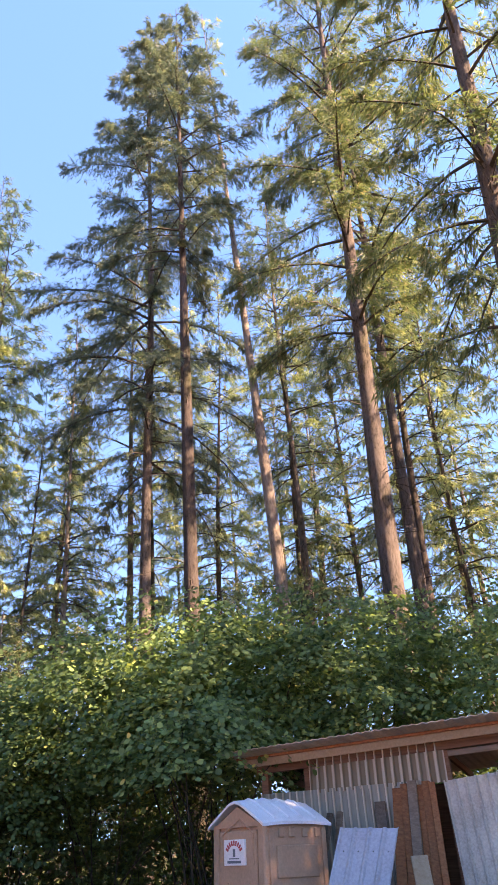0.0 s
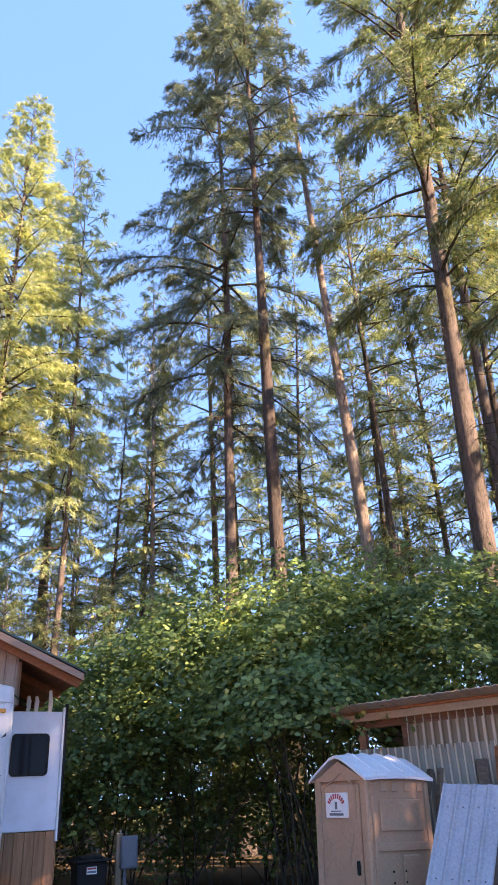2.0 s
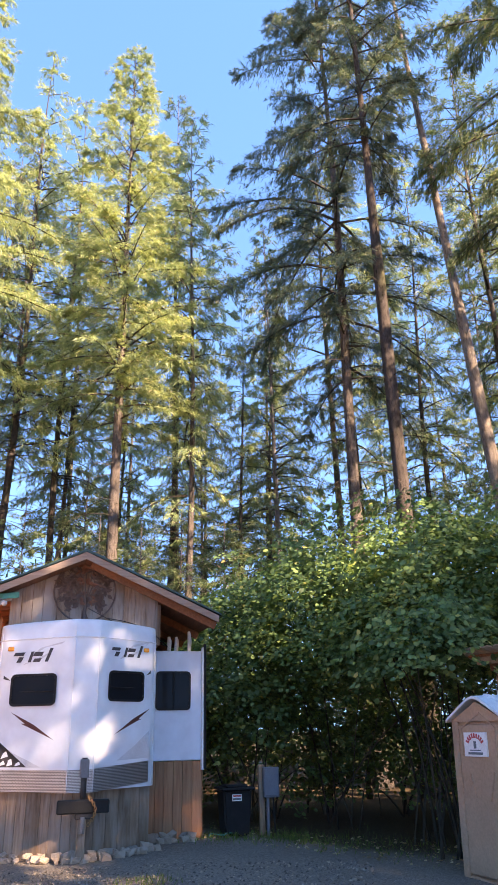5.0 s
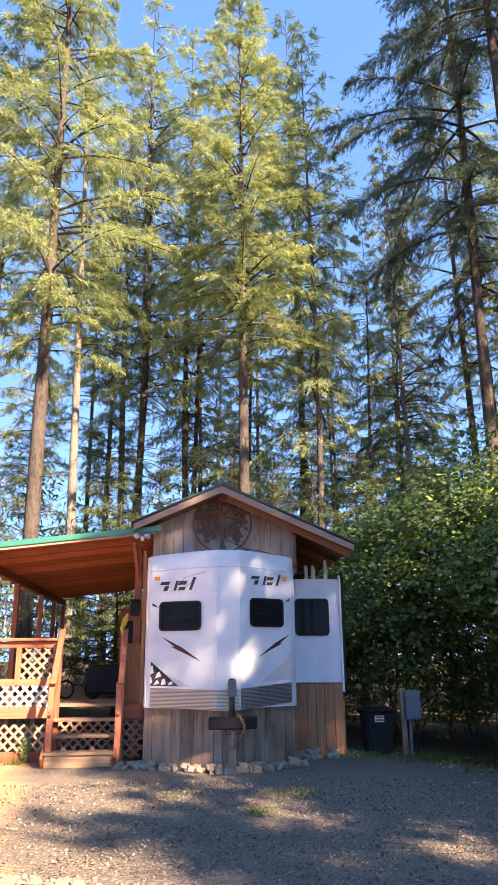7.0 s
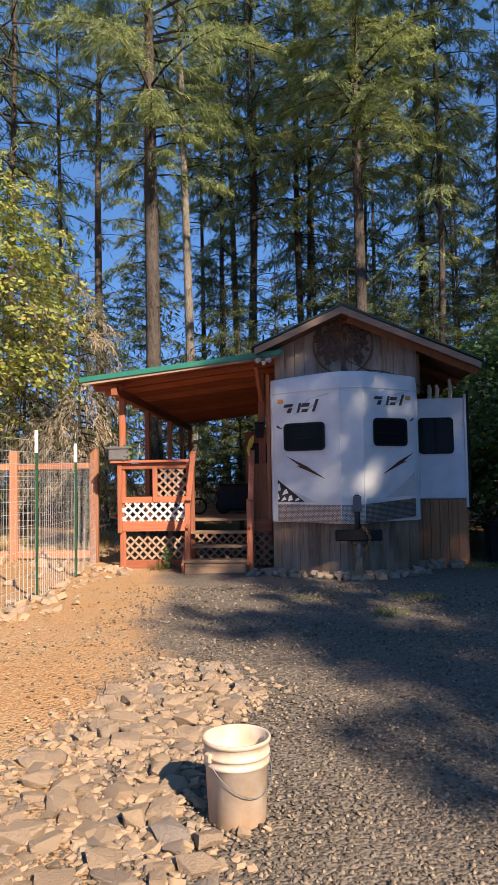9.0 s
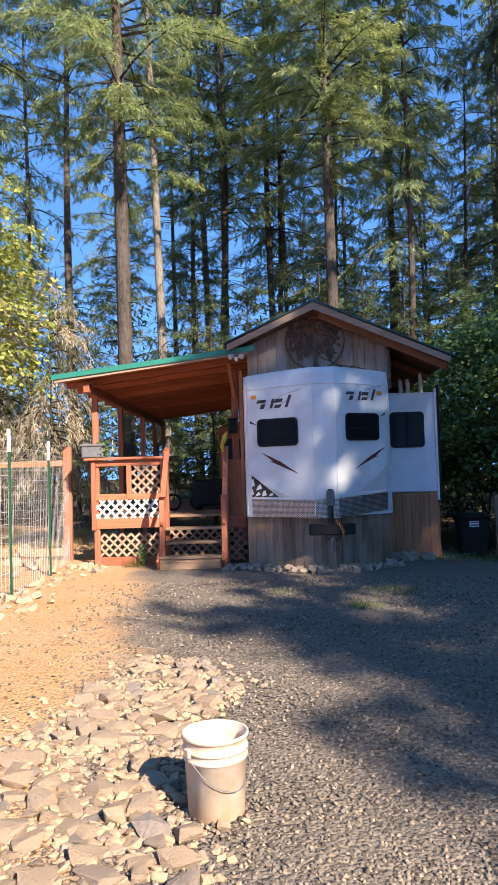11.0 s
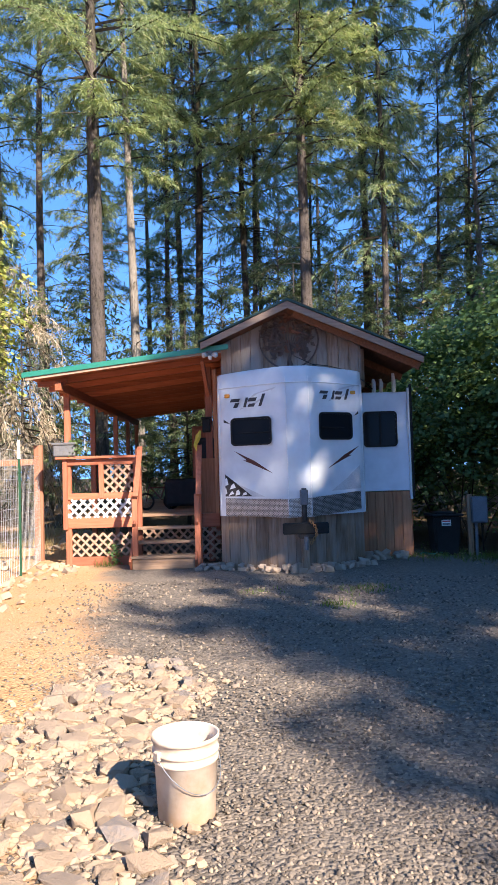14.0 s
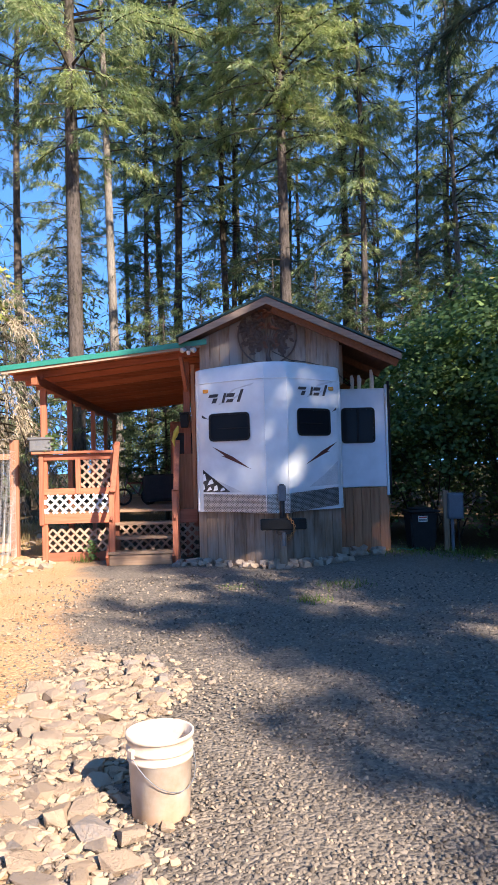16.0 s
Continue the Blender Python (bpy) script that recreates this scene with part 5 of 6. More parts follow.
# side panels, facing -y
board("side_rib", 0.10, PD - 0.08, -0.03, 0.004, 1.12, 1.22, M_TAN, privy, 0.012)
board("side_panel", 0.18, PD - 0.16, -0.022, 0.004, 1.34, 1.72, M_TAN, privy, 0.015)
board("side_panel", 0.50, 0.80, -0.03, 0.004, 0.2, 1.08, M_TAN, privy, 0.015)
board("side_frame", 0.06, 0.13, -0.02, 0.006, 0.1, 1.92, M_TAN, privy, 0.008)
board("side_frame", PD - 0.09, PD - 0.01, -0.02, 0.006, 0.1, 1.92, M_TAN, privy, 0.008)
for xx in (0.22, 0.40, 0.62, 0.85):
    board("vent_block", xx, xx + 0.10, -0.025, 0.004, 1.80, 1.92, M_TAN, privy, 0.012)
for xx in (0.32, 0.52):
    for zz in (0.78, 0.90):
        bm = bmesh.new()
        tube(bm, [(xx, -0.028, zz), (xx, -0.035, zz)], [0.015, 0.012], 8)
        part("rivet", bm, M_BLACK, privy)
# arched roof
bm = bmesh.new()
sec = [(-0.06, 1.93), (0.0, 1.965), (0.25, 2.10), (0.45, 2.20), (PW / 2, 2.225), (PW - 0.45, 2.20), (PW - 0.25, 2.10), (PW, 1.965), (PW + 0.06, 1.93)]
prev = None
for x in (-0.07, 0.15, 0.4, 0.65, 0.9, 1.1, PD + 0.06):
    dz = 0.03 * math.sin((x + 0.07) / (PD + 0.13) * math.pi)
    up = [bm.verts.new((x, y, z + dz + 0.035)) for y, z in sec]
    dn = [bm.verts.new((x, y, z + dz)) for y, z in sec]
    if prev:
        for i in range(len(sec) - 1):
            bm.faces.new((prev[0][i], up[i], up[i + 1], prev[0][i + 1]))
            bm.faces.new((prev[1][i], prev[1][i + 1], dn[i + 1], dn[i]))
        for i in (0, -1):
            bm.faces.new((prev[0][i], prev[1][i], dn[i], up[i]))
    else:
        first = (up, dn)
    prev = (up, dn)
for up, dn in (first, prev):
    for i in range(len(sec) - 1):
        bm.faces.new((up[i], up[i + 1], dn[i + 1], dn[i]))
bmesh.ops.recalc_face_normals(bm, faces=bm.faces)
part("roof", bm, M_PPROOF, privy)
for x in (0.18, 0.42, 0.66, 0.90):
    bm = bmesh.new()
    dz = 0.03 * math.sin((x + 0.07) / (PD + 0.13) * math.pi) + 0.04
    tube(bm, [(x, y, z + dz) for y, z in sec[1:-1]], [0.018] * 7, 6)
    part("roof_rib", bm, M_PPROOF, privy)
# notice on the door: maker's words as bars
M_SIGN = plain("white_sign", (0.72, 0.68, 0.66), (0.8, 0.77, 0.75), 0.5)
M_SIGN_R = plain("red_print", (0.5, 0.05, 0.05), (0.58, 0.08, 0.07), 0.5)
M_SIGN_K = plain("grey_print", (0.10, 0.11, 0.12), (0.16, 0.17, 0.18), 0.5)
sign = board("notice", -0.045, -0.012, 0.38, 0.84, 1.50, 1.80, M_SIGN, privy, 0.003, label="white notice with red arc and grey bars")
for k in range(9):
    a = radians(25 + 130 * k / 8)
    yy, zz = 0.61 + 0.17 * math.cos(a), 1.63 + 0.13 * math.sin(a)
    o = board("print_bar", -0.003, 0.001, -0.014, 0.014, -0.03, 0.03, M_SIGN_R, sign, 0)
    o.matrix_basis = Matrix.Translation((-0.047, yy, zz)) @ Matrix.Rotation(a - math.pi / 2, 4, "X")
board("print_bar", -0.049, -0.045, 0.585, 0.635, 1.60, 1.69, M_SIGN_K, sign, 0)
board("print_bar", -0.049, -0.045, 0.50, 0.72, 1.572, 1.585, M_SIGN_K, sign, 0)
board("print_bar", -0.049, -0.045, 0.46, 0.76, 1.525, 1.555, M_SIGN_K, sign, 0)
privy.matrix_basis = pose(5.93, 8.54, -0.29, 0, 2.2, 5.2)

# ---- lumber shed ----
M_TIN = plain("old_corrugated_tin", (0.36, 0.32, 0.27), (0.66, 0.60, 0.52), 0.6, 0.1, 2.5, 30, 0.001)


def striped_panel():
    """Striped sheet: brown valleys, pale ribs, browner in noise patches."""
    k = Nodes("striped_corrugated_panel", 0.6, 0, 0.3)
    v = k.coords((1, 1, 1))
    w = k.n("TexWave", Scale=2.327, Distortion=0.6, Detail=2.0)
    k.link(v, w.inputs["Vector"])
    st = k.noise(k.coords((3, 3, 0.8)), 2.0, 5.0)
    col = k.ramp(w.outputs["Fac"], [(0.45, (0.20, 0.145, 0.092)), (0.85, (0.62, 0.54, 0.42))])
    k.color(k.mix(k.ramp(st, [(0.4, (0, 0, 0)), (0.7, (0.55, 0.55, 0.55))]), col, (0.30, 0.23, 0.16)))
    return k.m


def ribbed_panel():
    """Old sheet: cream ribs, dull green-grey valleys, streaks."""
    k = Nodes("old_ribbed_sheet", 0.65, 0, 0.25)
    v = k.coords((1, 1, 1))
    sep = k.n("SeparateXYZ")
    k.link(v, sep.inputs[0])
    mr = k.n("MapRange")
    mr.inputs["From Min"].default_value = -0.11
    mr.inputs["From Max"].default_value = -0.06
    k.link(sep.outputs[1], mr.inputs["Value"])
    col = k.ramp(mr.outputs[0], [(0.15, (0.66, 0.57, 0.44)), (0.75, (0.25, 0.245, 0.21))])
    st = k.noise(k.coords((9, 9, 0.7)), 1.6, 5.0)
    k.color(k.mix(k.ramp(st, [(0.42, (0, 0, 0)), (0.7, (0.5, 0.5, 0.5))]), col, (0.50, 0.45, 0.37)))
    return k.m


M_TIN_RIB = ribbed_panel()
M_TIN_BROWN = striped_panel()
M_TIN_BLUE = plain("pale_sheet_metal", (0.30, 0.31, 0.335), (0.42, 0.43, 0.455), 0.5, 0.2, 1.5, 30, 0.001)
M_SHEDWOOD = wood("shed_timber", (0.13, 0.062, 0.038), (0.30, 0.16, 0.10), 0.85, 0)
M_LUMBER = wood("red_lumber", (0.20, 0.064, 0.028), (0.46, 0.18, 0.078), 0.75, 1)
M_LUMBER_B = wood("grey_brown_lumber", (0.13, 0.085, 0.06), (0.28, 0.20, 0.15), 0.8, 1)
M_LUMBER_L = wood("pale_lumber", (0.42, 0.28, 0.17), (0.60, 0.44, 0.29), 0.75, 1)
M_ROOFSHEET = plain("weathered_roof_sheet", (0.40, 0.30, 0.22), (0.58, 0.46, 0.36), 0.8, 0.1, 1.2, 20)


def corrugated(name, w, h, pitch, depth, mat, parent, m, label="", square=False):
    """A corrugated sheet in its own x, z with a small thickness."""
    bm = bmesh.new()
    step = pitch / (6 if not square else 8)
    n = int(w / step)
    prev = None
    for i in range(n + 1):
        x = i * step
        ph = (x / pitch) % 1.0
        if square:
            y = depth * (1 if ph < 0.16 else max(0, 1 - (ph - 0.16) / 0.1) if ph < 0.26 else (0 if ph < 0.9 else (ph - 0.9) / 0.1))
        else:
            y = depth * 0.5 * math.cos(2 * math.pi * ph)
        cur = [bm.verts.new((x, -y, 0)), bm.verts.new((x, -y, h)), bm.verts.new((x, -y + 0.004, h)), bm.verts.new((x, -y + 0.004, 0))]
        if prev:
            for a in range(4):
                b = (a + 1) % 4
                bm.faces.new((prev[a], prev[b], cur[b], cur[a]))
        prev = cur
    bmesh.ops.recalc_face_normals(bm, faces=bm.faces)
    bmesh.ops.transform(bm, matrix=m, verts=bm.verts)
    return part(name, bm, mat, parent, label)


shed = thing("lumber_shed", 7.45, 10.35, -0.25, -58, "open lumber shed of old timber and corrugated sheets", "shed")
SZ = 0.25
strut("beam", (-0.3, 0.0, 2.48 + SZ), (5.5, 0.0, 2.64 + SZ), 0.10, 0.14, M_SHEDWOOD, shed)
strut("fascia", (-0.40, -0.30, 2.56 + SZ), (5.6, -0.30, 2.74 + SZ), 0.04, 0.13, M_LUMBER_L, shed)
strut("purlin", (-0.50, -0.36, 2.625 + SZ), (5.6, -0.36, 2.805 + SZ), 0.05, 0.04, M_LUMBER, shed)
bm = bmesh.new()
for i in range(90):
    x = -0.6 + i * 0.07
    z = 2.69 + SZ + 0.03 * (x + 0.6) + (0.016 if i % 2 else 0.0)
    vs = [bm.verts.new(c) for c in ((x, -0.80, z), (x, 3.0, z - 0.44), (x, 3.0, z - 0.43), (x, -0.80, z + 0.012))]
    if i:
        for a in range(4):
            b = (a + 1) % 4
            bm.faces.new((pv[a], pv[b], vs[b], vs[a]))
    pv = vs
bmesh.ops.recalc_face_normals(bm, faces=bm.faces)
part("roof", bm, M_ROOFSHEET, shed, "weathered corrugated roof sheet")
for xx in (-0.2, 0.55, 2.75, 4.6):
    board("post", xx - 0.06, xx + 0.06, 0.02, 0.14, 0.0, 2.42 + SZ + xx * 0.028, M_SHEDWOOD, shed, 0.006)
for xx in (0.2, 1.4, 2.6, 3.8, 5.0):
    strut("rafter", (xx, -0.18, 2.585 + SZ + xx * 0.028), (xx, 2.9, 2.18 + SZ + xx * 0.028), 0.05, 0.10, M_SHEDWOOD, shed)
board("back_wall", -0.3, 5.5, 2.6, 2.66, 0.0, 2.15 + SZ, M_SHEDWOOD, shed)
board("side_wall", -0.3, -0.25, 0.2, 2.6, 0.0, 2.0 + SZ, M_SHEDWOOD, shed)
corrugated("upper_panel", 2.15, 0.56, 0.135, 0.05, M_TIN_BROWN, shed, pose(0.62, -0.05, 2.06 + SZ, -4, 0.0, 0), "translucent brown-striped corrugated panel", True)
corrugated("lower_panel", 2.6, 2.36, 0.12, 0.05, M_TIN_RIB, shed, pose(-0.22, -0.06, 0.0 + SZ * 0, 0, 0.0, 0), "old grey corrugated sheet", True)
corrugated("side_panel", 1.5, 2.35, 0.15, 0.04, M_TIN, shed, pose(2.86, -0.30, 0.0, -7, -4, 0), "pale corrugated sheet leaning on the shed", True)
board("shelf", 2.8, 5.4, 0.3, 1.2, 2.30, 2.34, M_SHEDWOOD, shed)
board("shelf", 2.8, 5.4, 0.3, 1.2, 1.98, 2.02, M_SHEDWOOD, shed)
strut("rail", (2.7, 0.05, 2.44 + SZ), (5.5, 0.05, 2.5 + SZ), 0.05, 0.08, M_FASCIA, shed)


def leaning(name, a, b, w, t, mat, label, group="boards leaning on the shed"):
    """A board from foot a to head b."""
    ob = strut(name, a, b, w, t, mat, None, "", 0.004)
    return tagged(ob, label, "board", group)


def shed_pt(x, y, z):
    return tuple(shed.matrix_basis @ Vector((x, y, z)))


_r = random.Random(21)
for _k, (_xa, _xb, _h, _w, _m) in enumerate(((1.86, 2.02, 2.28, 0.16, M_LUMBER), (2.04, 2.13, 2.33, 0.10, M_LUMBER), (2.16, 2.26, 2.36, 0.14, M_LUMBER_B), (2.30, 2.36, 2.30, 0.10, M_LUMBER), (2.42, 2.46, 2.34, 0.12, M_LUMBER), (2.56, 2.55, 2.32, 0.09, M_LUMBER))):
    leaning("lumber_board", shed_pt(_xa + 0.07, -0.62 - 0.03 * (_k % 3), 0.0), shed_pt(_xb, -0.13 - 0.03 * (_k % 3), _h), _w, 0.035, _m, "rough red-brown lumber board leaning upright on the shed")
leaning("lumber_board", shed_pt(1.85, -0.75, 0.0), shed_pt(1.72, -0.12, 2.12), 0.16, 0.04, M_LUMBER_B, "grey-brown rough board leaning on the shed")
leaning("lumber_board", shed_pt(0.55, -0.55, 0.1), shed_pt(0.92, -0.12, 2.02), 0.10, 0.06, M_LUMBER_B, "grey-brown rough board leaning on the shed")
leaning("lumber_board", shed_pt(0.85, -0.5, 0.1), shed_pt(1.08, -0.12, 2.03), 0.09, 0.06, M_LUMBER_B, "grey-brown rough board leaning on the shed")
leaning("pale_board", (7.22, 6.95, -0.25), (7.53, 7.40, 1.20), 0.21, 0.03, M_LUMBER_L, "short pale board leaning on the lumber stack")
sheet = thing("sheet_metal_panel", 0, 0, 0, 0, "pale ribbed sheet metal panel leaning beside the toilet", "panel")
_ta, _tb, _ba = Vector((6.83, 8.02, 1.56)), Vector((7.24, 7.42, 1.52)), Vector((5.78, 7.72, -0.25))
_ux = (_tb - _ta).normalized()
_uz = (_ta - _ba).normalized()
_uy = _uz.cross(_ux).normalized()
_mm = Matrix((( _ux.x, _uy.x, _uz.x, _ba.x), (_ux.y, _uy.y, _uz.y, _ba.y), (_ux.z, _uy.z, _uz.z, _ba.z), (0, 0, 0, 1)))
corrugated("sheet", 0.76, (_ta - _ba).length, 0.19, 0.022, M_TIN_BLUE, sheet, _mm, "", True)
for _i in range(4):
    for _j in range(3):
        bm = bmesh.new()
        tube(bm, [_mm @ Vector((0.10 + 0.19 * _i, -0.002, 0.12 + _j * 0.85)), _mm @ Vector((0.10 + 0.19 * _i, -0.008, 0.12 + _j * 0.85))], [0.009, 0.006], 8)
        part("screw", bm, M_STEEL_DARK, sheet)
# pallet frame beside it
pallet = thing("broken_pallet", 6.35, 7.75, -0.25, -30, "broken pale wooden pallet frame on the ground", "pallet")
for _k in range(4):
    strut("slat", (-0.25 + _k * 0.16, -0.3, 0.03), (-0.2 + _k * 0.17, -0.05, 0.74), 0.08, 0.02, M_LUMBER_L, pallet)
strut("rail", (-0.35, -0.08, 0.72), (0.5, -0.03, 0.66), 0.05, 0.05, M_LUMBER_L, pallet)
strut("rail", (-0.35, -0.28, 0.10), (0.5, -0.23, 0.08), 0.05, 0.05, M_LUMBER_L, pallet)

# ---- bin and meter box ----
trash = thing("trash_bin", 3.60, 13.05, ground_z(3.6, 13.05), 0, "black plastic trash bin with lid and small label", "bin")
bm = bmesh.new()
for sgn in (0,):
    lo = [bm.verts.new((x, y, 0.0)) for x, y in ((-0.20, -0.2), (0.20, -0.2), (0.20, 0.2), (-0.20, 0.2))]
    hi = [bm.verts.new((x, y, 0.70)) for x, y in ((-0.25, -0.25), (0.25, -0.25), (0.25, 0.25), (-0.25, 0.25))]
    bm.faces.new(list(reversed(lo))), bm.faces.new(hi)
    for i in range(4):
        bm.faces.new((lo[i], lo[(i + 1) % 4], hi[(i + 1) % 4], hi[i]))
bmesh.ops.bevel(bm, geom=list(bm.edges), offset=0.03, segments=2, affect="EDGES")
part("body", bm, M_BLACK, trash)
bm = bmesh.new()
box(bm, -0.29, 0.29, -0.31, 0.28, 0.69, 0.73, 0.015)
box(bm, -0.20, 0.20, -0.22, 0.2, 0.72, 0.77, 0.03)
part("lid", bm, M_BLACK, trash)
bm = bmesh.new()
tube(bm, [(-0.27, 0.24, 0.66), (0.27, 0.24, 0.66)], [0.02] * 2, 8)
part("handle", bm, M_BLACK, trash)
_lab = board("label", -0.10, 0.06, -0.262, -0.245, 0.53, 0.63, M_SIGN, trash, 0.002, label="small white label with red bars")
board("print_bar", -0.09, 0.05, -0.266, -0.261, 0.595, 0.62, M_SIGN_R, _lab, 0)
board("print_bar", -0.09, 0.05, -0.266, -0.261, 0.545, 0.575, M_SIGN_K, _lab, 0)
M_METER = plain("grey_meter_box", (0.10, 0.115, 0.135), (0.14, 0.16, 0.185), 0.5, 0.1)
meter = thing("meter_box", 4.28, 13.3, ground_z(4.28, 13.3) - 0.12, -8, "grey electric meter box on a wooden post", "meter box")
board("post", -0.16, -0.06, 0.0, 0.1, 0.0, 1.24, M_SKIRT, meter, 0.006)
board("box", -0.10, 0.18, -0.14, 0.0, 0.72, 1.20, M_METER, meter, 0.012)
board("cover", -0.08, 0.16, -0.155, -0.142, 0.75, 1.17, M_METER, meter, 0.006)
bm = bmesh.new()
tube(bm, [(-0.02, -0.07, 0.72), (-0.02, -0.07, 0.0)], [0.03, 0.03], 10)
part("conduit", bm, M_METER, meter)
bm = bmesh.new()
tube(bm, [(0.08, -0.05, 0.72), (0.09, -0.05, 0.4), (0.12, -0.03, 0.0)], [0.015, 0.015, 0.015], 8)
part("cable", bm, M_BLACK, meter)
hose = [(3.1 + 0.03 * k, 12.75 + 0.12 * math.sin(k * 0.7), 0.04) for k in range(14)]
bm = bmesh.new()
tube(bm, hose, [0.012] * 14, 8)
tagged(part("garden_hose", bm, M_GREEN), "green garden hose lying by the skirting", "hose")

# ---- fence ----
M_FENCE = wood("orange_fence_wood", (0.34, 0.14, 0.08), (0.56, 0.27, 0.165), 0.75, 2)
M_FENCEX = wood("orange_fence_rail", (0.34, 0.14, 0.08), (0.56, 0.27, 0.165), 0.75, 0)
M_TPOST = plain("green_steel_post", (0.015, 0.06, 0.03), (0.03, 0.10, 0.05), 0.5, 0.3)
M_TPTIP = plain("white_post_tip", (0.72, 0.72, 0.70), (0.8, 0.8, 0.78), 0.5)
M_WIRE = plain("galvanised_wire", (0.5, 0.51, 0.53), (0.66, 0.67, 0.68), 0.4, 0.3)
gate = thing("fence_gate", 0, 0, 0, 0, "orange-stained wooden fence frame with wire mesh", "fence", "yard fence")
for xx in (-5.28, -3.74):
    board("post", xx - 0.075, xx + 0.075, 13.36, 13.46, 0.0, 2.16, M_FENCE, gate, 0.006)
board("rail", -5.2, -3.82, 13.38, 13.43, 1.80, 1.91, M_FENCEX, gate)
board("rail", -5.2, -3.82, 13.38, 13.43, 0.14, 0.28, M_FENCEX, gate)
board("rail", -7.4, -5.36, 13.38, 13.43, 1.80, 1.91, M_FENCEX, gate)
board("rail", -7.4, -5.36, 13.38, 13.43, 0.14, 0.28, M_FENCEX, gate)


def wire_grid(name, a, b, z0, z1, parent, dx=0.10, dz=0.15):
    a, b = Vector(a), Vector(b)
    n = max(2, int((b - a).length / dx))
    paths = []
    s = np.linspace(0, 1, 3)
    for i in range(n + 1):
        p = a.lerp(b, i / n)
        paths.append([(p.x, p.y, z0 + (z1 - z0) * t) for t in s])
    k = int((z1 - z0) / dz)
    for j in range(k + 1):
        z = z0 + (z1 - z0) * j / k
        paths.append([(*(a.lerp(b, t)[:2]), z) for t in s])
    me = limbs_mesh(name, np.array(paths, dtype=float), np.full(len(paths), 0.0034))
    return link_mesh(name, me, M_WIRE, parent)


wire_grid("wire_mesh", (-5.2, 13.36, 0), (-3.82, 13.36, 0), 0.1, 1.9, gate)
wire_grid("wire_mesh", (-7.4, 13.36, 0), (-5.36, 13.36, 0), 0.1, 2.0, gate)
mesh_fence = thing("wire_fence", 0, 0, 0, 0, "wire mesh fence on green steel posts with white tips", "fence", "yard fence")
wire_grid("wire_mesh", (-3.70, 13.3, 0), (-3.53, 11.56, 0), 0.05, 1.95, mesh_fence)
wire_grid("wire_mesh", (-3.53, 11.5, 0), (-3.39, 9.45, 0), 0.05, 2.0, mesh_fence)
wire_grid("wire_mesh", (-3.39, 9.35, 0), (-3.9, 5.6, 0), 0.05, 2.1, mesh_fence)
for xx, yy, hh in ((-3.39, 9.4, 2.24), (-3.53, 11.56, 2.17), (-3.95, 5.6, 2.2)):
    tp = new("steel_post")
    tp.parent = mesh_fence
    bm = bmesh.new()
    box(bm, xx - 0.022, xx + 0.022, yy - 0.004, yy + 0.004, 0, hh - 0.3)
    box(bm, xx - 0.004, xx + 0.004, yy + 0.005, yy + 0.04, 0, hh - 0.3)
    part("stem", bm, M_TPOST, tp)
    bm = bmesh.new()
    box(bm, xx - 0.022, xx + 0.022, yy - 0.004, yy + 0.004, hh - 0.3, hh)
    box(bm, xx - 0.004, xx + 0.004, yy + 0.005, yy + 0.04, hh - 0.3, hh)
    part("tip", bm, M_TPTIP, tp, "white painted tip")


# ---- stones ----
def stone_material(name, dusty, clean):
    k = Nodes(name, 0.9, 0, 0.2)
    v = k.coords((1, 1, 1))
    a = k.noise(v, 9.0, 5.0)
    tone = k.ramp(k.rand(), [(0.0, clean), (0.06, clean), (0.16, tuple(0.25 * x + 0.75 * y for x, y in zip(clean, dusty))), (1.0, dusty)])
    k.color(k.mix(k.ramp(a, [(0.35, (0, 0, 0)), (0.65, (0.55, 0.55, 0.55))]), tone, dusty))
    k.bump(k.noise(v, 14.0, 8.0, 0.7), 0.03, 0.9)
    return k.m


M_STONE = stone_material("dusty_quarry_stone", (0.42, 0.305, 0.212), (0.27, 0.235, 0.215))
M_STONE_G = stone_material("grey_stone", (0.42, 0.325, 0.25), (0.24, 0.213, 0.19))


def stone_meshes(mat, seed, count, flat):
    out = []
    rng = np.random.default_rng(seed)
    for i in range(count):
        cube = np.array([(x, y, z) for x in (-1, 1) for y in (-1, 1) for z in (-1, 1)], dtype=float)
        pts = np.concatenate([cube * rng.uniform(0.25, 0.9, (8, 3)), unit(rng.normal(size=(9, 3))) * rng.uniform(0.7, 1.0, (9, 1))])
        pts = pts * np.array([0.5, rng.uniform(0.3, 0.46), rng.uniform(0.2, 0.32) if flat else 0.32])
        bm = bmesh.new()
        for p in pts:
            bm.verts.new(p)
        r = bmesh.ops.convex_hull(bm, input=bm.verts)
        bmesh.ops.delete(bm, geom=list({g for g in r["geom_interior"] + r["geom_unused"] if isinstance(g, bmesh.types.BMVert)}), context="VERTS")
        bmesh.ops.recalc_face_normals(bm, faces=bm.faces)
        me = bpy.data.meshes.new("rock")
        bm.to_mesh(me)
        bm.free()
        me.materials.append(mat)
        out.append(me)
    return out


ROCKS = stone_meshes(M_STONE, 5, 14, True)
ROCKS_G = stone_meshes(M_STONE_G, 6, 10, False)


def rock(x, y, size, meshes, rnd, label, group, lift=0.0):
    ob = new("rock", rnd.choice(meshes))
    ob.matrix_basis = pose(x, y, ground_z(x, y) + size * 0.17 + lift, rnd.uniform(-12, 12), rnd.uniform(-12, 12), rnd.uniform(0, 360)) @ Matrix.Diagonal((size, size, size, 1))
    return tagged(ob, label, "rock", group)


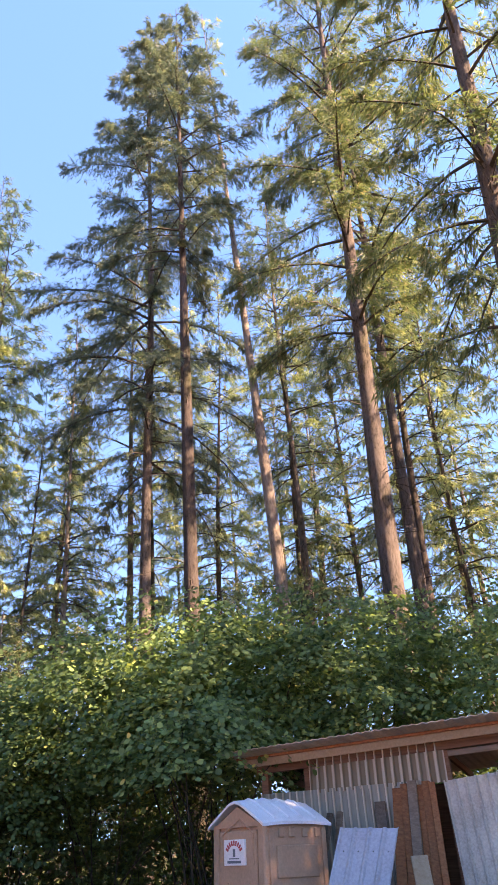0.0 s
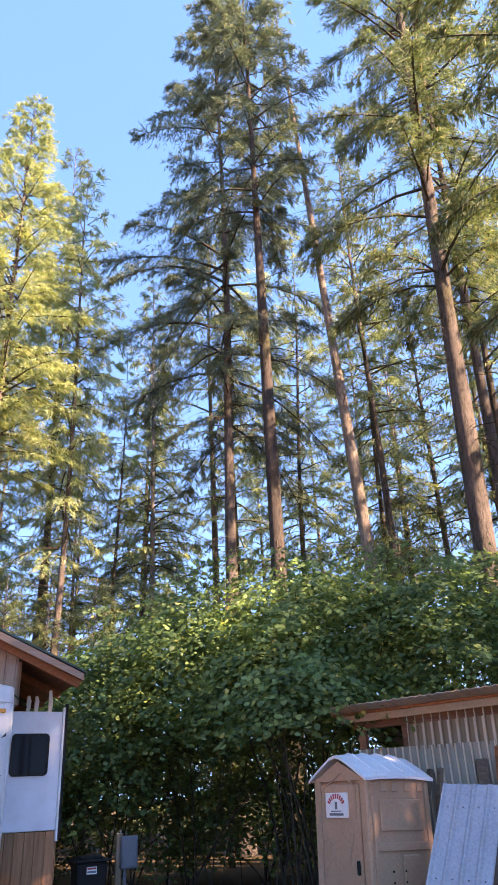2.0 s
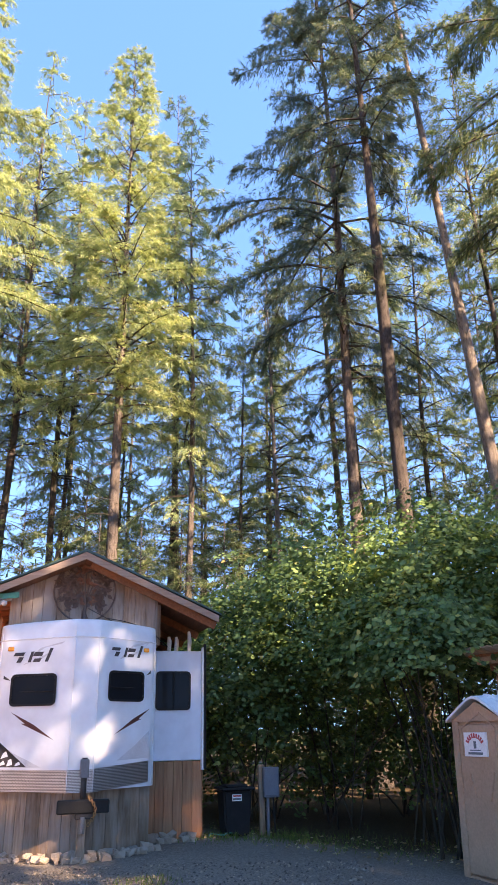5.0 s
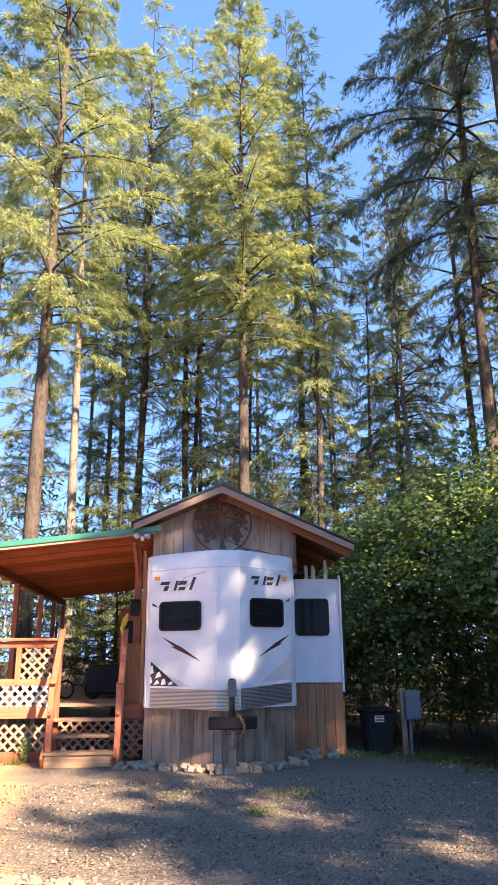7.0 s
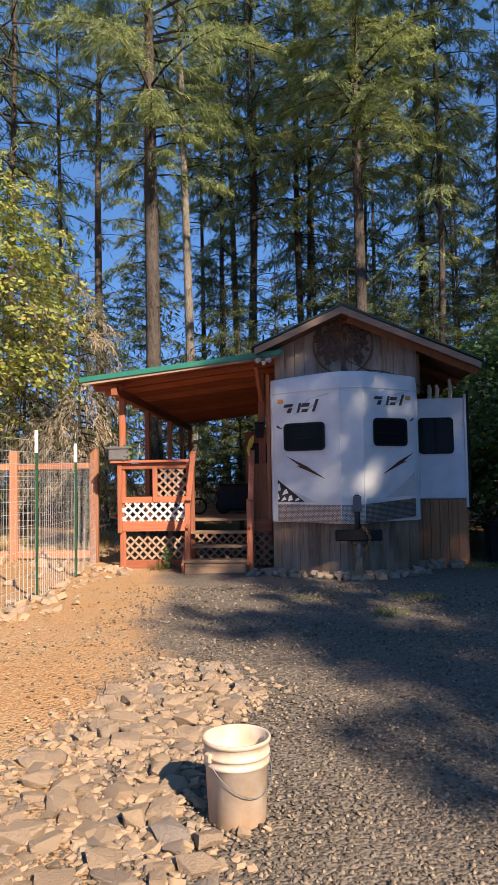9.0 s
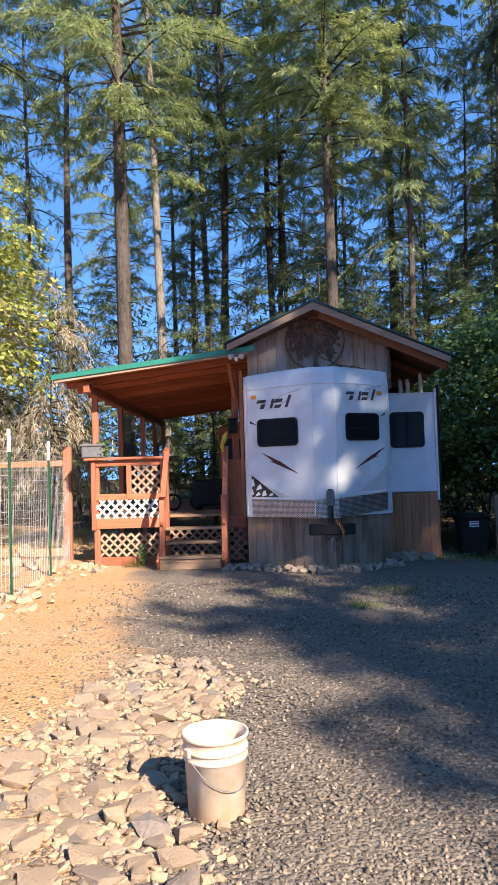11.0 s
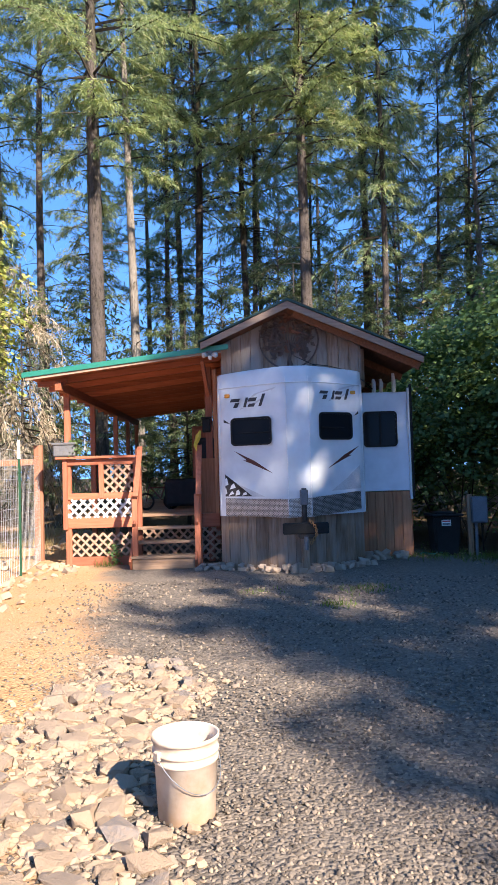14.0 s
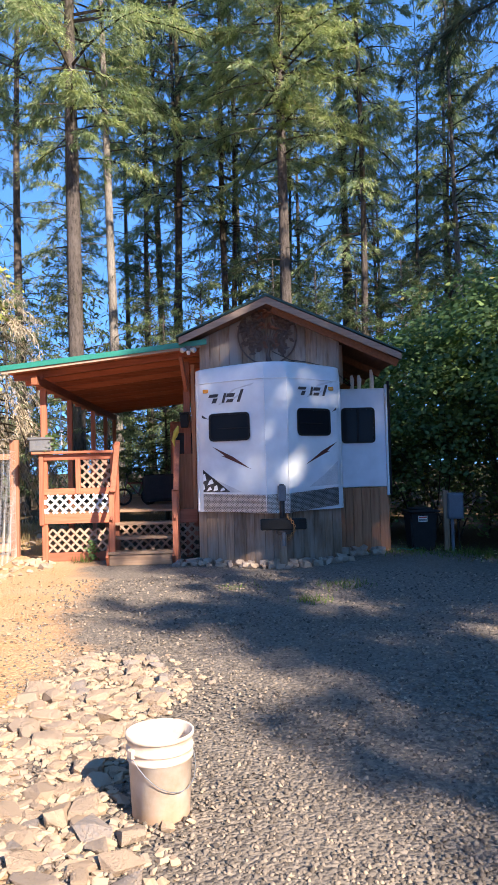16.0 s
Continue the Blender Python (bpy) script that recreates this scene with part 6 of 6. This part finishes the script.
_r = random.Random(31)
PILE = [(-1.10, 6.2), (-0.55, 6.05), (-0.28, 5.3), (-0.50, 4.4), (-0.46, 3.7), (-0.30, 3.0), (0.05, 2.2), (-1.6, 2.2), (-1.75, 3.2), (-1.55, 4.2), (-1.35, 5.2)]


def inside(x, y, poly):
    hit = False
    for (x0, y0), (x1, y1) in zip(poly, poly[1:] + poly[:1]):
        if (y0 > y) != (y1 > y) and x < (x1 - x0) * (y - y0) / (y1 - y0) + x0:
            hit = not hit
    return hit


_put = []
_tries = 0
while len(_put) < 330 and _tries < 9000:
    _tries += 1
    _x, _y = _r.uniform(-1.8, 0.1), _r.uniform(2.2, 6.25)
    if not inside(_x, _y, PILE) or math.hypot(_x + 0.29, _y - 3.43) < 0.24:
        continue
    _s = (_r.uniform(0.15, 0.24) if len(_put) < 85 else _r.uniform(0.10, 0.17)) if len(_put) < 150 else _r.uniform(0.06, 0.12)
    if any(math.hypot(_x - a, _y - b) < 0.27 * (_s + c) for a, b, c in _put):
        continue
    _put.append((_x, _y, _s))
    rock(_x, _y, _s, ROCKS, _r, "dusty tan angular quarry rock in a spread pile", "rocks of the pile", _r.uniform(-0.02, 0.005) - 0.04 * _s)
for _k in range(60):
    _x = NX0 - 0.3 + 3.4 * (_k % 30) / 29 + _r.uniform(-0.06, 0.06)
    _y = (nose_y(min(max(_x, NX0), NX1)) + 0.04 if _x < 2.1 else 12.72) - (0.05 if _k < 30 else 0.20) - _r.uniform(0.0, 0.06)
    rock(_x, _y, _r.uniform(0.13, 0.24), ROCKS_G, _r, "grey-tan river rock along the skirting", "rocks along the skirting", 0.03 if _k < 30 else 0.0)


def rock_stuff(name, places, mat, seed, label):
    """Many small rocks, joined."""
    rng = random.Random(seed)
    verts, faces = [], []
    for x, y, s in places:
        me = rng.choice(ROCKS)
        m = pose(x, y, ground_z(x, y) + s * 0.1, rng.uniform(-25, 25), rng.uniform(-25, 25), rng.uniform(0, 360)) @ Matrix.Diagonal((s, s, s, 1))
        o = len(verts)
        verts += [m @ v.co for v in me.vertices]
        faces += [[o + i for i in p.vertices] for p in me.polygons]
    k = Nodes(name + "_stone", 0.92, 0, 0.15)
    v = k.coords((1, 1, 1), True)
    k.color(k.mix(k.noise(v, 12.0, 5.0), k.ramp(k.island(), [(0.0, (0.20, 0.18, 0.165)), (0.3, (0.33, 0.24, 0.165)), (1.0, (0.40, 0.287, 0.196))]), (0.38, 0.272, 0.182)))
    k.bump(k.noise(v, 50.0, 5.0), 0.006, 0.8)
    tagged(link_mesh(name, raw(name, verts, faces), k.m), label, "rocks", kind="stuff")


_pl = []
for _k in range(120):
    _y = _r.uniform(6.0, 12.8)
    _pl.append((-3.3 - max(0, 9.5 - _y) * 0.12 + _r.gauss(0, 0.2), _y, _r.uniform(0.10, 0.26)))
for _k in range(90):
    _pl.append((_r.uniform(-7.5, -3.9), _r.uniform(10, 19), _r.uniform(0.12, 0.4)))
rock_stuff("fence_rocks", _pl, M_STONE, 8, "pale rough rocks strewn along and behind the fence")
_pl = []
while len(_pl) < 1900:
    _x, _y = _r.uniform(-1.95, 0.3), _r.uniform(2.0, 6.5)
    if inside(_x + _r.gauss(0, 0.12), _y + _r.gauss(0, 0.12), PILE) and math.hypot(_x + 0.29, _y - 3.43) > 0.16:
        _pl.append((_x, _y, _r.uniform(0.03, 0.09)))
rock_stuff("rubble", _pl, M_STONE, 9, "small dusty rubble between the rocks of the pile")


# ---- loose gravel, litter and grass ----
def gravel_stuff():
    rng = np.random.default_rng(91)
    n = 24000
    d = 2.2 + 8.5 * rng.uniform(0, 1, n) ** 1.5
    a = rng.uniform(-0.42, 0.44, n)
    x, y = d * np.sin(a), d * np.cos(a)
    s = rng.uniform(0.005, 0.0165, n) * (0.7 + 0.07 * d)
    ok = (x > -0.9 - 0.13 * y + rng.normal(0, 0.25, n))
    x, y, s = x[ok], y[ok], s[ok]
    n = len(x)
    c = np.stack([x, y, s * 0.35], 1)
    ang = rng.uniform(0, 6.28, n)
    u = np.stack([np.cos(ang), np.sin(ang), rng.normal(0, 0.25, n)], 1) * s[:, None]
    v = np.stack([-np.sin(ang), np.cos(ang), rng.normal(0, 0.25, n)], 1) * (s * rng.uniform(0.6, 1, n))[:, None]
    w = np.stack([rng.normal(0, 0.25, n), rng.normal(0, 0.25, n), np.ones(n)], 1) * (s * rng.uniform(0.4, 0.8, n))[:, None]
    base = np.stack([c + u, c + v, c - u, c - v], 1)
    top = np.stack([c + u * 0.5 + w, c + v * 0.6 + w * 0.9, c - u * 0.6 + w * 1.05, c - v * 0.5 + w], 1)
    verts = np.concatenate([base, top], 1).reshape(-1, 3)
    f = np.array([(0, 1, 5, 4), (1, 2, 6, 5), (2, 3, 7, 6), (3, 0, 4, 7), (4, 5, 6, 7)])
    faces = (f[None] + (np.arange(n) * 8)[:, None, None]).reshape(-1, 4)
    me = bpy.data.meshes.new("gravel")
    me.vertices.add(len(verts))
    me.vertices.foreach_set("co", verts.astype(np.float32).ravel())
    me.loops.add(faces.size)
    me.loops.foreach_set("vertex_index", faces.astype(np.int32).ravel())
    me.polygons.add(len(faces))
    me.polygons.foreach_set("loop_start", np.arange(0, faces.size, 4).astype(np.int32))
    me.update(calc_edges=True)
    k = Nodes("gravel_stone", 0.9, 0, 0.2)
    k.color(k.ramp(k.island(), [(0.0, (0.065, 0.053, 0.044)), (0.45, (0.145, 0.119, 0.096)), (0.85, (0.235, 0.188, 0.144)), (1.0, (0.35, 0.262, 0.182))]))
    tagged(link_mesh("gravel", me, k.m), "loose grey crushed gravel on the yard", "gravel", kind="stuff")


gravel_stuff()


def scatter_leaves(name, n, x0, x1, y0, y1, seed, mat, label, size, tilt, cat, cond=None):
    rng = np.random.default_rng(seed)
    x, y = rng.uniform(x0, x1, n), rng.uniform(y0, y1, n)
    if cond is not None:
        ok = cond(x, y)
        x, y = x[ok], y[ok]
    n = len(x)
    z = np.array([ground_z(a, b) for a, b in zip(x, y)]) + rng.uniform(0.012, 0.04, n)
    me = rows_mesh(name, [leaf_block(rng, np.stack([x, y, z], 1), np.tile([0, 0, tilt], (n, 1)), rng.uniform(0.5, 1.2, n) * size)])
    tagged(link_mesh(name, me, mat), label, cat, kind="stuff")


M_DRY = foliage("dry_leaf", [(0.0, (0.16, 0.10, 0.05)), (0.6, (0.34, 0.25, 0.14)), (1.0, (0.50, 0.44, 0.30))], 0.1, 0.8)
scatter_leaves("fallen_leaves", 1500, 2.5, 9, 8.5, 15, 95, M_DRY, "fallen dry leaves at the shrubs' edge", 0.07, 3.0, "leaves", lambda x, y: (y + 0.8 * x > 14.8) & (y + 0.8 * x < 18.5))
scatter_leaves("dirt_chips", 2200, -4.5, -0.8, 2.5, 12, 96, M_DRY, "tan wood chips and straw on the dirt", 0.035, 4.0, "litter", lambda x, y: x < -0.9 - 0.13 * y)


def grass_stuff(name, spots, label, mat, seed):
    rng = np.random.default_rng(seed)
    blocks = []
    for x, y, r, n, h in spots:
        p = np.stack([x + rng.normal(0, r, n), y + rng.normal(0, r, n), np.zeros(n)], 1)
        p[:, 2] = [ground_z(a, b) for a, b in p[:, :2]]
        way = np.stack([rng.normal(0, 0.45, n), rng.normal(0, 0.45, n), np.ones(n)], 1)
        blocks.append(sprays(rng, p, way, rng.uniform(0.4, 1.1, n) * h, np.full(n, 0.012)))
    tagged(link_mesh(name, rows_mesh(name, blocks), mat), label, "grass", kind="stuff")


M_GRASS = foliage("green_grass", [(0.0, (0.05, 0.10, 0.02)), (1.0, (0.14, 0.20, 0.05))], 0.4)
M_STRAW = foliage("dry_grass", [(0.0, (0.25, 0.19, 0.09)), (1.0, (0.46, 0.38, 0.20))], 0.3)
grass_stuff("weeds", [(1.05, 8.3, 0.09, 90, 0.12), (1.55, 9.4, 0.2, 160, 0.09), (0.15, 9.4, 0.12, 50, 0.07), (3.3, 12.6, 0.3, 250, 0.12), (5.0, 13.0, 0.8, 700, 0.14), (4.4, 12.9, 0.3, 250, 0.14), (6.5, 11.7, 0.7, 300, 0.1), (-2.4, 12.55, 0.1, 60, 0.2)], "small green weeds growing through the gravel", M_GRASS, 97)
grass_stuff("dry_grass", [(-5 - 0.9 * (k % 5), 14 + k * 0.35, 0.8, 500, 0.22) for k in range(16)], "dry tan grass behind the fence", M_STRAW, 98)

# ---- overhead wire ----
bm = bmesh.new()
tube(bm, [(0.9, 11.7, 3.42), (1.5, 12.1, 3.2), (2.3, 12.75, 2.98)], [0.006] * 3, 6)
tagged(part("power_cord", bm, M_BLACK), "thin black cord hanging from the cabin to the slide-out", "cord")
